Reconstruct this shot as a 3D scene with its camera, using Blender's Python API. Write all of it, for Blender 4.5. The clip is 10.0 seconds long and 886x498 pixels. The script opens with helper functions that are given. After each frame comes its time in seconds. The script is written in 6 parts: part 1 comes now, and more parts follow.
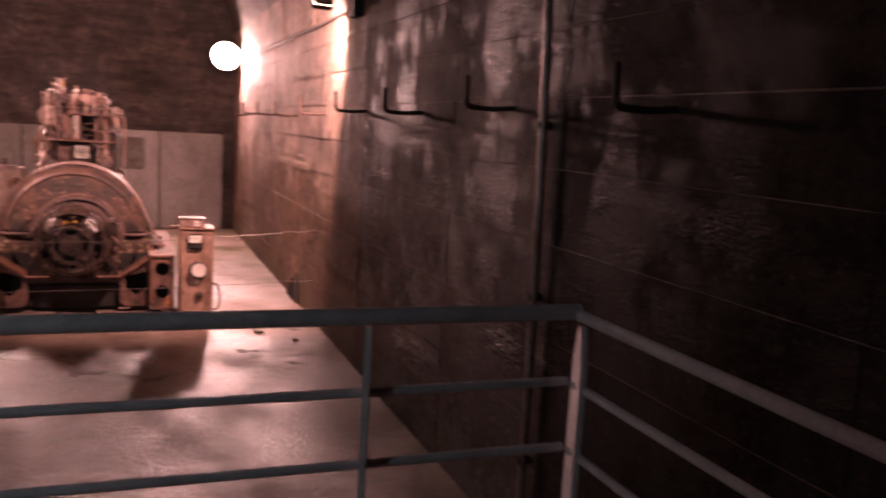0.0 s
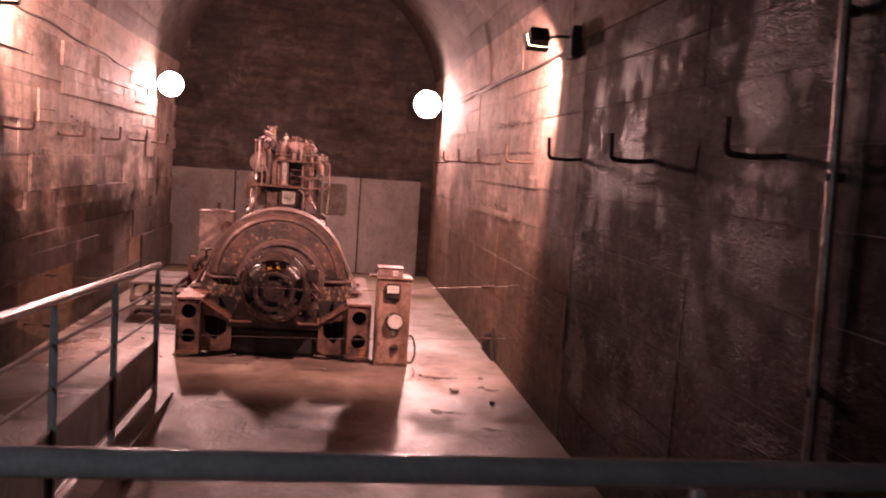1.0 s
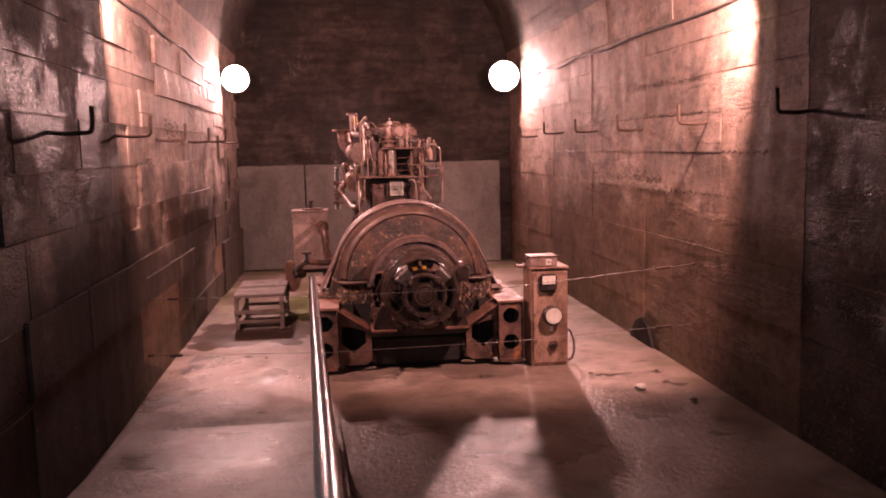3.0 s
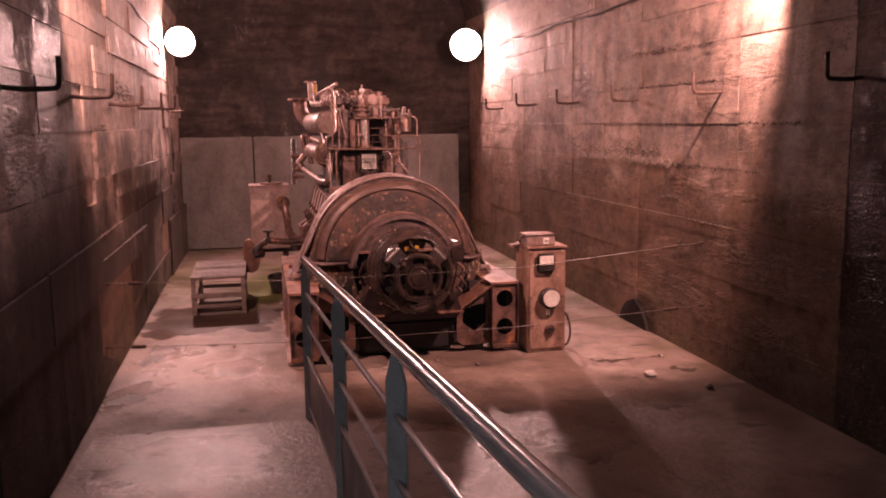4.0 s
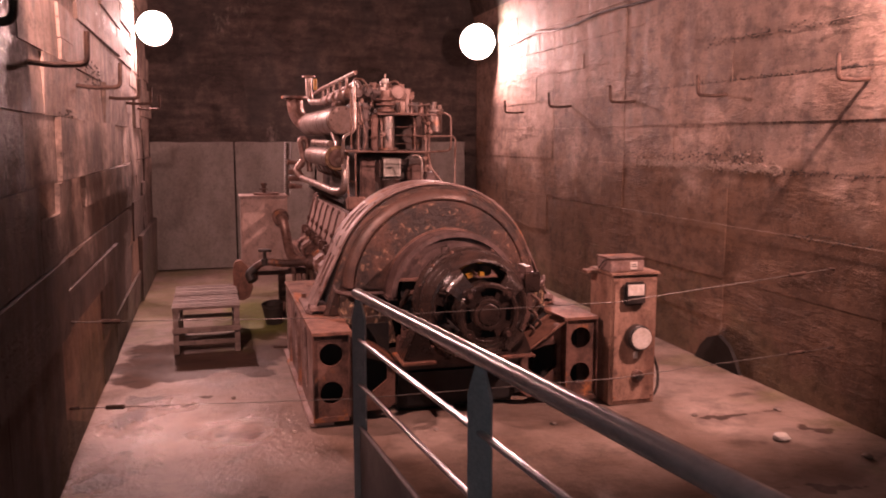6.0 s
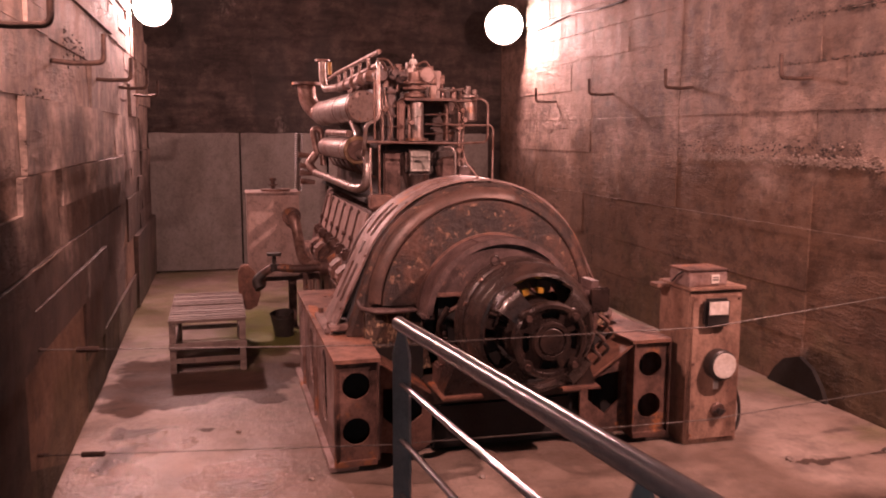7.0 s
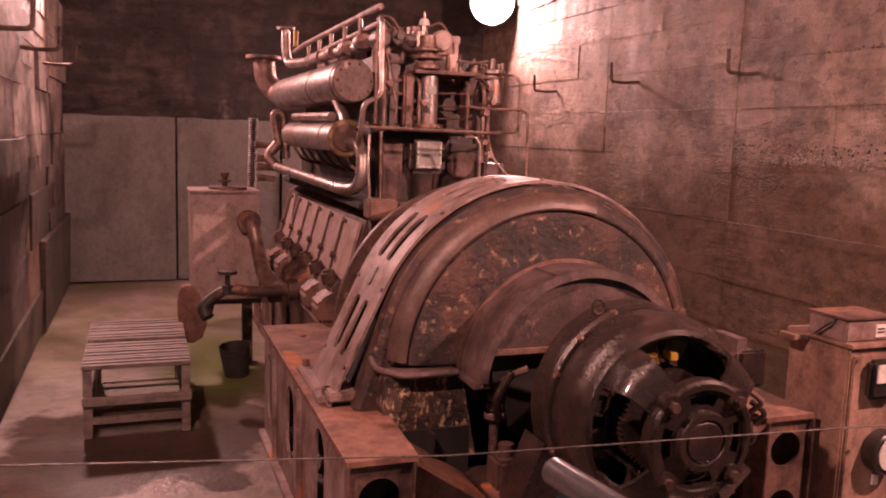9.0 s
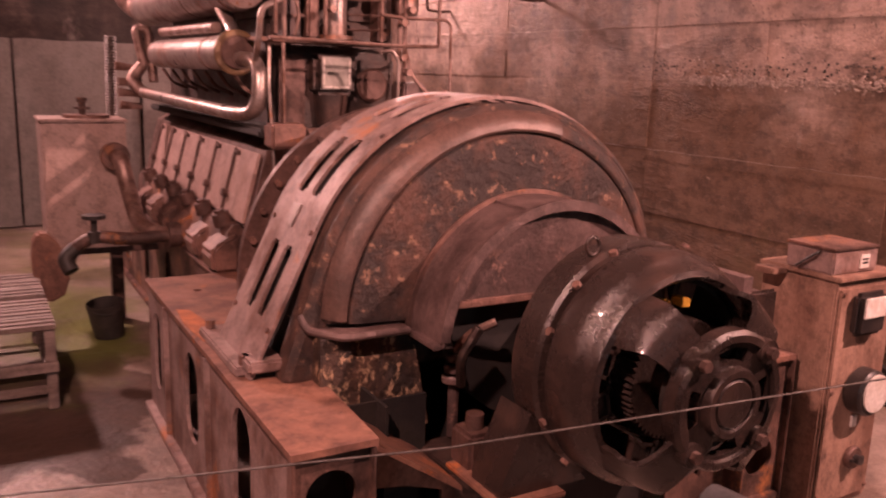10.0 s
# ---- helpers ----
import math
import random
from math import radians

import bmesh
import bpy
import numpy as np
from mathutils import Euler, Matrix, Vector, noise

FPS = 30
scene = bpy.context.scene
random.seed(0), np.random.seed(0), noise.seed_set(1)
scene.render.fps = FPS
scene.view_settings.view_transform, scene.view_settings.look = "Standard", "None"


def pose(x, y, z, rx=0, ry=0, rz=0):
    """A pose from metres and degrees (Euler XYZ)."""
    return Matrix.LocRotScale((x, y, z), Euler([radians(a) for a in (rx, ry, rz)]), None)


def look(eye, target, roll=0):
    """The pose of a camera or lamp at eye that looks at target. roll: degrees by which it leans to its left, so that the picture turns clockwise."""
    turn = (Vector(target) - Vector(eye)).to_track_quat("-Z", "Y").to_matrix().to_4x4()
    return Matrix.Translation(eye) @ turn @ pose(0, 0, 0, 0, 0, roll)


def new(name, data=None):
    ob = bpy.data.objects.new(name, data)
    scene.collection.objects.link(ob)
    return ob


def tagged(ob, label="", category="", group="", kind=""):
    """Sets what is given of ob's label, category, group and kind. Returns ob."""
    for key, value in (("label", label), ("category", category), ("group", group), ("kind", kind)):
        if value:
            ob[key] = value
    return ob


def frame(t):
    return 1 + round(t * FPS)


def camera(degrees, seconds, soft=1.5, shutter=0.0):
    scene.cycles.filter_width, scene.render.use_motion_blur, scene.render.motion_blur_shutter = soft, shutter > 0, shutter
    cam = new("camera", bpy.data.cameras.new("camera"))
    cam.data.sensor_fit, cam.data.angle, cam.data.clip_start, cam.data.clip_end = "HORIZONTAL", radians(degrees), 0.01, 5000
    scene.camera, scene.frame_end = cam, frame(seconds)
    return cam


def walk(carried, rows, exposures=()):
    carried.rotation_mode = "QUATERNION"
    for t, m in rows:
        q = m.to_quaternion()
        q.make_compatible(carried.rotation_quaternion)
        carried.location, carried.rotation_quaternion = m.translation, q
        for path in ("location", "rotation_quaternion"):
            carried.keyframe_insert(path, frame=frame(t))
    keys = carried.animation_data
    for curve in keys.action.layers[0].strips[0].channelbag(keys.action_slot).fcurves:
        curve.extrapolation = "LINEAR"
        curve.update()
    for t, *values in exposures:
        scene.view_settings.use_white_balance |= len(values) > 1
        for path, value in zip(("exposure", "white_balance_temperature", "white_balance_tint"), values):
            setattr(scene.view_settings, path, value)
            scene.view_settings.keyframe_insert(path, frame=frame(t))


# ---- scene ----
cam = camera(56.2, 10.0, soft=1.9, shutter=0.4)
PATH = [
    (0, (0.42, 0.205, 2.063), (1.126, 2.055, 1.782), 3.4),
    (0.5, (0.471, 0.41, 2.095), (0.859, 2.354, 1.829), 3.2),
    (1, (0.38, 0.825, 2.056), (0.655, 2.796, 1.861), 3.9),
    (1.5, (0.163, 1.144, 2.047), (0.333, 3.131, 1.895), 4.0),
    (2, (-0.132, 1.449, 2.069), (-0.049, 3.44, 1.898), 1.8),
    (2.5, (-0.473, 1.663, 2.034), (-0.325, 3.647, 1.824), -0.0),
    (4, (-1.274, 2.582, 1.958), (-0.846, 4.512, 1.655), -0.7),
    (4.5, (-1.386, 3.004, 1.889), (-0.921, 4.921, 1.557), -0.6),
    (5, (-1.54, 3.377, 1.874), (-1.028, 5.285, 1.566), -0.1),
    (5.5, (-1.618, 3.795, 1.845), (-1.077, 5.702, 1.576), -0.0),
    (6.8, (-1.645, 4.893, 1.75), (-1.133, 6.808, 1.49), -0.0),
    (7, (-1.619, 5.109, 1.76), (-1.099, 7.021, 1.485), 0.2),
    (7.5, (-1.625, 5.564, 1.764), (-1.091, 7.473, 1.495), 1.1),
    (8, (-1.709, 5.96, 1.727), (-1.13, 7.86, 1.49), 1.4),
    (8.5, (-1.714, 6.36, 1.696), (-1.081, 8.242, 1.458), 1.7),
    (9, (-1.691, 6.717, 1.671), (-1.008, 8.577, 1.399), 1.9),
    (9.5, (-1.75, 7.051, 1.613), (-0.94, 8.85, 1.287), 1.8),
    (10, (-1.729, 7.361, 1.564), (-0.753, 9.057, 1.154), 2.0),
]

walk(cam, [(t, look(eye, target, roll)) for t, eye, target, roll in PATH],
     [(0.0, 0.36), (1.0, 0.30), (2.5, 0.18), (4.0, 0.05), (7.0, 0.0), (9.0, 0.02), (9.5, 0.03), (10.0, 0.29)])

# ---- world and lights ----
world = bpy.data.worlds.new("world")
scene.world = world
world.use_nodes = True
world.node_tree.nodes["Background"].inputs[0].default_value = (0.05, 0.03, 0.03, 1)
world.node_tree.nodes["Background"].inputs[1].default_value = 0.15

LAMP_R, LAMP_L = (1.99, 15.45, 3.15), (-2.24, 14.75, 3.10)
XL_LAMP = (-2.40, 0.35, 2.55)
SPOT_R, SPOT_L = (1.93, 7.30, 3.13), (-2.25, 7.95, 3.22)


def area_lamp(name, at, way, watts, size, colour):
    data = bpy.data.lights.new(name, "AREA")
    data.shape, data.size, data.energy, data.color = "DISK", size, watts, colour
    ob = new(name, data)
    ob.matrix_world = look(at, Vector(at) + Vector(way))
    return tagged(ob, kind="structure")


def spot_lamp(name, at, way, watts, degrees, colour):
    data = bpy.data.lights.new(name, "SPOT")
    data.energy, data.color, data.spot_size, data.spot_blend, data.shadow_soft_size = watts, colour, radians(degrees), 0.45, 0.05
    ob = new(name, data)
    ob.matrix_world = look(at, Vector(at) + Vector(way))
    return tagged(ob, kind="structure")


PINK, AMBER, COOL = (1.0, 0.498, 0.475), (1.0, 0.495, 0.43), (0.82, 0.90, 1.0)
area_lamp("flood_light_right", (LAMP_R[0], LAMP_R[1] - 0.14, LAMP_R[2] - 0.06), (-0.60, -1, -0.50), 215, 0.26, PINK)
area_lamp("flood_light_left", (LAMP_L[0], LAMP_L[1] - 0.14, LAMP_L[2] - 0.06), (0.40, -1, -0.50), 135, 0.26, PINK)
spot_lamp("spot_light_right", (SPOT_R[0], SPOT_R[1] + 0.14, SPOT_R[2] - 0.05), (-0.22, 1, -0.43), 800, 120, AMBER)
spot_lamp("spot_light_left", (SPOT_L[0], SPOT_L[1] + 0.14, SPOT_L[2] - 0.05), (0.40, 1, -0.40), 510, 118, AMBER)
# unseen fill lamp added behind the start of the walk to brighten the rails
area_lamp("fill_light", (XL_LAMP[0] + 0.13, XL_LAMP[1], XL_LAMP[2]), (-0.24, 1, -0.28), 33, 0.2, COOL)


# ---- materials ----
def ramp(nt, fac, stops, steps=False):
    node = nt.nodes.new("ShaderNodeValToRGB")
    if steps:
        node.color_ramp.interpolation = "CONSTANT"
    el = node.color_ramp.elements
    while len(el) < len(stops):
        el.new(0.5)
    for e, (p, c) in zip(el, stops):
        e.position, e.color = p, (c, c, c, 1) if isinstance(c, (int, float)) else (*c, 1)
    nt.links.new(fac, node.inputs[0])
    return node.outputs[0]


def noise_tex(nt, vec, scale, detail=6, rough=0.6, stretch=(1, 1, 1), shift=0.0):
    m = nt.nodes.new("ShaderNodeMapping")
    m.inputs["Scale"].default_value = [scale * s for s in stretch]
    m.inputs["Location"].default_value = (shift, shift * 1.7, shift * 0.6)
    n = nt.nodes.new("ShaderNodeTexNoise")
    n.inputs["Scale"].default_value, n.inputs["Detail"].default_value, n.inputs["Roughness"].default_value = 1.0, detail, rough
    nt.links.new(vec, m.inputs[0])
    nt.links.new(m.outputs[0], n.inputs["Vector"])
    return n.outputs["Fac"]


def mix(nt, fac, a, b, blend="MIX"):
    n = nt.nodes.new("ShaderNodeMix")
    n.data_type, n.blend_type = "RGBA", blend
    for sock, v in ((n.inputs[0], fac), (n.inputs[6], a), (n.inputs[7], b)):
        if isinstance(v, (int, float)):
            sock.default_value = v
        elif isinstance(v, tuple):
            sock.default_value = (*v, 1)
        else:
            nt.links.new(v, sock)
    return n.outputs[2]


def calc(nt, op, a, b=0.0):
    n = nt.nodes.new("ShaderNodeMath")
    n.operation = op
    for sock, v in zip(n.inputs, (a, b)):
        if isinstance(v, (int, float)):
            sock.default_value = v
        else:
            nt.links.new(v, sock)
    return n.outputs[0]


def surface(name, base, stain, rough=(0.5, 0.85), metal=0.0, scale=3.0, bump=0.3, fine=60.0, amount=(0.42, 0.62),
            extra=None, extra_at=(0.6, 0.68), extra_scale=9.0, stretch=(1, 1, 1), vary=0.0, coat=0.0, bump_far=0.01, grime=0.6):
    """Paint, concrete or metal with grain and stains at two scales, and an optional third colour in patches."""
    m = bpy.data.materials.new(name)
    m.use_nodes = True
    nt = m.node_tree
    bsdf = nt.nodes["Principled BSDF"]
    pos = nt.nodes.new("ShaderNodeNewGeometry").outputs["Position"]
    big = noise_tex(nt, pos, scale, 8, 0.62, stretch)
    small = noise_tex(nt, pos, fine, 4, 0.6, (1, 1, 1), 3.1)
    col = mix(nt, ramp(nt, big, [(amount[0], 0.0), (amount[1], 1.0)]), base, stain)
    col = mix(nt, 0.55, col, ramp(nt, small, [(0.3, 0.55), (0.7, 1.0)]), "MULTIPLY")
    if grime:
        dirt = noise_tex(nt, pos, 15, 10, 0.8, (1, 1, 0.8), 71.0)
        col = mix(nt, grime, col, ramp(nt, dirt, [(0.38, 0.25), (0.52, 0.95), (0.60, 1.0)]), "MULTIPLY")
        speck = noise_tex(nt, pos, 48, 6, 0.75, (1, 1, 1), 81.0)
        col = mix(nt, ramp(nt, speck, [(0.655, 0.0), (0.70, 0.6 * grime)]), col, tuple(min(0.6, c * 2.6 + 0.03) for c in base))
    if extra:
        patch = noise_tex(nt, pos, extra_scale, 7, 0.7, stretch, 8.3)
        col = mix(nt, ramp(nt, patch, [(extra_at[0], 0.0), (extra_at[1], 1.0)]), col, extra)
    if vary:
        rnd = nt.nodes.new("ShaderNodeObjectInfo").outputs["Random"]
        col = mix(nt, 1.0, col, ramp(nt, rnd, [(0.0, 1.0 - vary), (1.0, 1.0)]), "MULTIPLY")
    nt.links.new(col, bsdf.inputs["Base Color"])
    nt.links.new(ramp(nt, big, [(0.3, rough[0]), (0.7, rough[1])]), bsdf.inputs["Roughness"])
    bsdf.inputs["Metallic"].default_value = metal
    bsdf.inputs["Coat Weight"].default_value = coat
    b = nt.nodes.new("ShaderNodeBump")
    b.inputs["Strength"].default_value, b.inputs["Distance"].default_value = bump, bump_far
    h = calc(nt, "ADD", big, calc(nt, "MULTIPLY", small, 0.5))
    if grime:
        h = calc(nt, "ADD", h, calc(nt, "MULTIPLY", dirt, 0.6))
    nt.links.new(h, b.inputs["Height"])
    nt.links.new(b.outputs[0], bsdf.inputs["Normal"])
    return m


def concrete_wall(name, base, dirt, low, vary=0.16, tar=0.0, grain_way=(1, 0.25, 5), board_mark=0.15, stain=0.55, runs=0.72):
    """Board-marked concrete: pale above, brown damp staining low down, drips, white bloom and honeycombed pits."""
    m = bpy.data.materials.new(name)
    m.use_nodes = True
    nt = m.node_tree
    bsdf = nt.nodes["Principled BSDF"]
    pos = nt.nodes.new("ShaderNodeNewGeometry").outputs["Position"]
    sep = nt.nodes.new("ShaderNodeSeparateXYZ")
    nt.links.new(pos, sep.inputs[0])
    big = noise_tex(nt, pos, 1.3, 8, 0.65)
    drip = noise_tex(nt, pos, 2.2, 6, 0.6, (1, 2.6, 0.35), 5.0)
    grain = noise_tex(nt, pos, 55, 5, 0.65)
    boards = noise_tex(nt, pos, 6, 5, 0.6, grain_way, 2.0)
    col = mix(nt, ramp(nt, big, [(0.38, 0.0), (0.64, 1.0)]), base, dirt)
    col = mix(nt, ramp(nt, drip, [(0.49, 0.0), (0.62, runs)]), col, tuple(c * 0.45 for c in dirt))
    edge = calc(nt, "ADD", sep.outputs["Z"], calc(nt, "MULTIPLY", calc(nt, "SUBTRACT", big, 0.5), -2.4))
    col = mix(nt, ramp(nt, calc(nt, "MULTIPLY", edge, 0.3), [(0.38, 0.93), (0.54, 0.0)]), col, low)
    damp = noise_tex(nt, pos, 0.9, 5, 0.6, (1, 1, 1), 11.0)
    col = mix(nt, ramp(nt, calc(nt, "ADD", calc(nt, "MULTIPLY", edge, 0.5), damp), [(0.60, 0.35), (0.72, 0.0)]), col, (0.10, 0.10, 0.04))
    bloom = noise_tex(nt, pos, 1.7, 7, 0.7, (1, 1.0, 0.5), 21.0)
    col = mix(nt, ramp(nt, bloom, [(0.63, 0.0), (0.72, 0.55)]), col, (0.62, 0.57, 0.52))
    col = mix(nt, 0.5, col, ramp(nt, grain, [(0.3, 0.5), (0.65, 1.0)]), "MULTIPLY")
    col = mix(nt, board_mark, col, ramp(nt, boards, [(0.35, 0.35), (0.6, 1.0)]), "MULTIPLY")
    soak = noise_tex(nt, pos, 0.75, 9, 0.66, (1, 1.0, 0.8), 151.0)
    col = mix(nt, stain, col, ramp(nt, soak, [(0.40, 0.34), (0.455, 0.62), (0.50, 1.0)]), "MULTIPLY")
    blotch = noise_tex(nt, pos, 7, 9, 0.75, (1, 1, 1.3), 41.0)
    col = mix(nt, 0.8, col, ramp(nt, blotch, [(0.37, 0.38), (0.52, 0.95), (0.66, 1.0)]), "MULTIPLY")
    chalk = noise_tex(nt, pos, 16, 8, 0.8, (1, 0.7, 1.5), 51.0)
    col = mix(nt, ramp(nt, chalk, [(0.63, 0.0), (0.70, 0.6)]), col, tuple(min(1.0, c * 1.6) for c in base))
    rnd = nt.nodes.new("ShaderNodeObjectInfo").outputs["Random"]
    col = mix(nt, 1.0, col, ramp(nt, rnd, [(0.0, 1.0 - vary), (1.0, 1.0)]), "MULTIPLY")
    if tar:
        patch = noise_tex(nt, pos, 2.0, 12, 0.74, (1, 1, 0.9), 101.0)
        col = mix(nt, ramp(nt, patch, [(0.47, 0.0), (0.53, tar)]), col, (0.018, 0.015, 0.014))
        # pale flecks here are wet glints put into the colour
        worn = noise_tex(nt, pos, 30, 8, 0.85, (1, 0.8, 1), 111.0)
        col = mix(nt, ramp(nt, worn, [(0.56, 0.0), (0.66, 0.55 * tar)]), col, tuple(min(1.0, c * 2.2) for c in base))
    nt.links.new(ramp(nt, drip, [(0.35, 0.92), (0.68, 0.62)]), bsdf.inputs["Roughness"])
    if tar:
        nt.links.new(calc(nt, "MULTIPLY", ramp(nt, patch, [(0.47, 0.98), (0.53, 0.54)]), ramp(nt, worn, [(0.40, 1.0), (0.60, 0.75)])), bsdf.inputs["Roughness"])
        bsdf.inputs["Specular IOR Level"].default_value = 0.24 if base[0] > 0.2 else 0.07
    vor = nt.nodes.new("ShaderNodeTexVoronoi")
    vor.inputs["Scale"].default_value = 60
    nt.links.new(pos, vor.inputs["Vector"])
    pits = calc(nt, "MULTIPLY", ramp(nt, vor.outputs["Distance"], [(0.15, 0.0), (0.45, 1.0)]), ramp(nt, noise_tex(nt, pos, 1.4, 5, 0.6, (1, 0.5, 1.6), 31.0), [(0.55, 0.0), (0.66, 1.2)]))
    pore = nt.nodes.new("ShaderNodeTexVoronoi")
    pore.inputs["Scale"].default_value = 38
    nt.links.new(pos, pore.inputs["Vector"])
    where = ramp(nt, noise_tex(nt, pos, 2.1, 6, 0.7, (1, 0.6, 2.2), 91.0), [(0.47, 0.0), (0.58, 1.0)])
    pores = calc(nt, "MULTIPLY", ramp(nt, pore.outputs["Distance"], [(0.12, 1.0), (0.26, 0.0)]), where)
    col = mix(nt, calc(nt, "MULTIPLY", pores, 0.8), col, tuple(c * 0.2 for c in dirt))
    nt.links.new(col, bsdf.inputs["Base Color"])
    layer = ramp(nt, noise_tex(nt, pos, 1.25, 5, 0.55, (1, 0.8, 2.1), 121.0), [(0.0, 0.0), (0.40, 0.25), (0.47, 0.5), (0.53, 0.75), (0.60, 1.0)], True)
    col = mix(nt, 1.0, col, ramp(nt, layer, [(0.0, 0.66), (0.5, 1.0), (1.0, 0.84)]), "MULTIPLY")
    nt.links.new(col, bsdf.inputs["Base Color"])
    h = calc(nt, "ADD", calc(nt, "MULTIPLY", layer, 1.4), calc(nt, "ADD", calc(nt, "MULTIPLY", boards, 0.22), calc(nt, "MULTIPLY", grain, 0.25)))
    h = calc(nt, "ADD", calc(nt, "ADD", h, calc(nt, "MULTIPLY", big, 1.5)), calc(nt, "SUBTRACT", calc(nt, "ADD", pits, calc(nt, "MULTIPLY", blotch, 0.9)), calc(nt, "MULTIPLY", pores, 1.3)))
    b = nt.nodes.new("ShaderNodeBump")
    b.inputs["Strength"].default_value, b.inputs["Distance"].default_value = 0.7, 0.014
    nt.links.new(h, b.inputs["Height"])
    nt.links.new(b.outputs[0], bsdf.inputs["Normal"])
    return m


# damp stains and painted bench shadow on the floor: x, y and half-widths
DAMP_SHADE = ((-1.22, 11.45, 0.34, 0.50), (-1.80, 11.55, 0.60, 0.40), (-1.35, 11.85, 0.40, 0.30), (-1.75, 11.30, 0.62, 0.42), (-1.95, 10.95, 0.70, 0.32), (-1.45, 11.15, 0.36, 0.55), (-2.05, 10.75, 0.42, 0.26), (-1.50, 10.78, 0.40, 0.20), (-2.12, 10.15, 0.22, 0.14), (-2.20, 9.80, 0.18, 0.10), (-1.70, 10.12, 0.10, 0.06), (-2.22, 8.75, 0.11, 0.09),
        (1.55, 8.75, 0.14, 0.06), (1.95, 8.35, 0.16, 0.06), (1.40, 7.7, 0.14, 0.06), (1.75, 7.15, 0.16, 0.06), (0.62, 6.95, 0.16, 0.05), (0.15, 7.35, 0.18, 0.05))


# standing wet on the floor: x, y and half-widths
PUDDLES = ((0.30, 7.30, 0.62, 0.55), (-0.35, 7.65, 0.40, 0.22), (-2.12, 9.95, 0.36, 0.55), (-1.95, 8.75, 0.60, 0.60), (-1.62, 9.35, 0.30, 0.35))


def wet_floor(name, base, dirt, wet_scale=0.9, green=True, gloss=(0.64, 0.28)):
    """Screeded concrete, damp in pools, with green algae in patches."""
    m = bpy.data.materials.new(name)
    m.use_nodes = True
    nt = m.node_tree
    bsdf = nt.nodes["Principled BSDF"]
    pos = nt.nodes.new("ShaderNodeNewGeometry").outputs["Position"]
    sep = nt.nodes.new("ShaderNodeSeparateXYZ")
    nt.links.new(pos, sep.inputs[0])
    big = noise_tex(nt, pos, 1.1, 8, 0.62)
    grain = noise_tex(nt, pos, 70, 5, 0.65)
    pool = noise_tex(nt, pos, wet_scale, 6, 0.55, (1.3, 1, 1), 4.4)
    wet = ramp(nt, pool, [(0.44, 0.0), (0.56, 1.0)])
    col = mix(nt, ramp(nt, big, [(0.36, 0.0), (0.66, 1.0)]), base, dirt)
    col = mix(nt, 0.5, col, ramp(nt, grain, [(0.3, 0.55), (0.65, 1.0)]), "MULTIPLY")
    scuff = noise_tex(nt, pos, 5, 9, 0.75, (1, 1, 1), 61.0)
    col = mix(nt, 0.8, col, ramp(nt, scuff, [(0.36, 0.45), (0.54, 1.0)]), "MULTIPLY")
    col = mix(nt, calc(nt, "MULTIPLY", wet, 0.45), col, (0.55, 0.5, 0.47), "MULTIPLY")
    spots = noise_tex(nt, pos, 4.5, 4, 0.5, (1, 1.6, 1), 14.0)
    col = mix(nt, ramp(nt, spots, [(0.70, 0.0), (0.74, 0.8)]), col, (0.07, 0.045, 0.035))
    damp = None
    if green:
        warp = nt.nodes.new("ShaderNodeTexNoise")
        warp.inputs["Scale"].default_value, warp.inputs["Detail"].default_value = 3.2, 5
        nt.links.new(pos, warp.inputs["Vector"])
        bent = nt.nodes.new("ShaderNodeVectorMath")
        bent.operation = "MULTIPLY_ADD"
        bent.inputs[1].default_value = (0.75, 0.75, 0.0)
        nt.links.new(warp.outputs["Color"], bent.inputs[0])
        nt.links.new(pos, bent.inputs[2])
        def ellipse(x, y, rx, ry, soft):
            mp = nt.nodes.new("ShaderNodeMapping")
            mp.inputs["Scale"].default_value = (1 / rx, 1 / ry, 0)
            mp.inputs["Location"].default_value = (-(x + 0.375) / rx, -(y + 0.375) / ry, 0)
            nt.links.new(bent.outputs[0], mp.inputs[0])
            ln = nt.nodes.new("ShaderNodeVectorMath")
            ln.operation = "LENGTH"
            nt.links.new(mp.outputs[0], ln.inputs[0])
            return ramp(nt, ln.outputs["Value"], [(1.0 - soft, 1.0), (1.0, 0.0)])

        puddle = None
        for spot in DAMP_SHADE:
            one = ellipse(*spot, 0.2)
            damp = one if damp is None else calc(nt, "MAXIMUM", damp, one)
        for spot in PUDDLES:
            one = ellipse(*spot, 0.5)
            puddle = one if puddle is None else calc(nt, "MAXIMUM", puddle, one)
        # stains and bench shadow are both multiplied into the floor colour
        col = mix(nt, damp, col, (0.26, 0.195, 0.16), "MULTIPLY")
    if green:
        far = calc(nt, "MULTIPLY", calc(nt, "SUBTRACT", sep.outputs["Y"], 11.2), 0.12)
        algae = calc(nt, "ADD", noise_tex(nt, pos, 1.6, 7, 0.65, (1, 1, 1), 17.0), calc(nt, "MAXIMUM", calc(nt, "MINIMUM", far, 0.14), calc(nt, "MINIMUM", calc(nt, "MULTIPLY", calc(nt, "SUBTRACT", sep.outputs["X"], 1.75), 0.3), 0.10)))
        col = mix(nt, ramp(nt, algae, [(0.58, 0.0), (0.72, 0.42)]), col, (0.105, 0.12, 0.025))
        moss = ellipse(-1.22, 12.75, 0.42, 1.15, 0.45)
        moss = calc(nt, "MULTIPLY", moss, ramp(nt, scuff, [(0.36, 0.35), (0.52, 0.95)]))
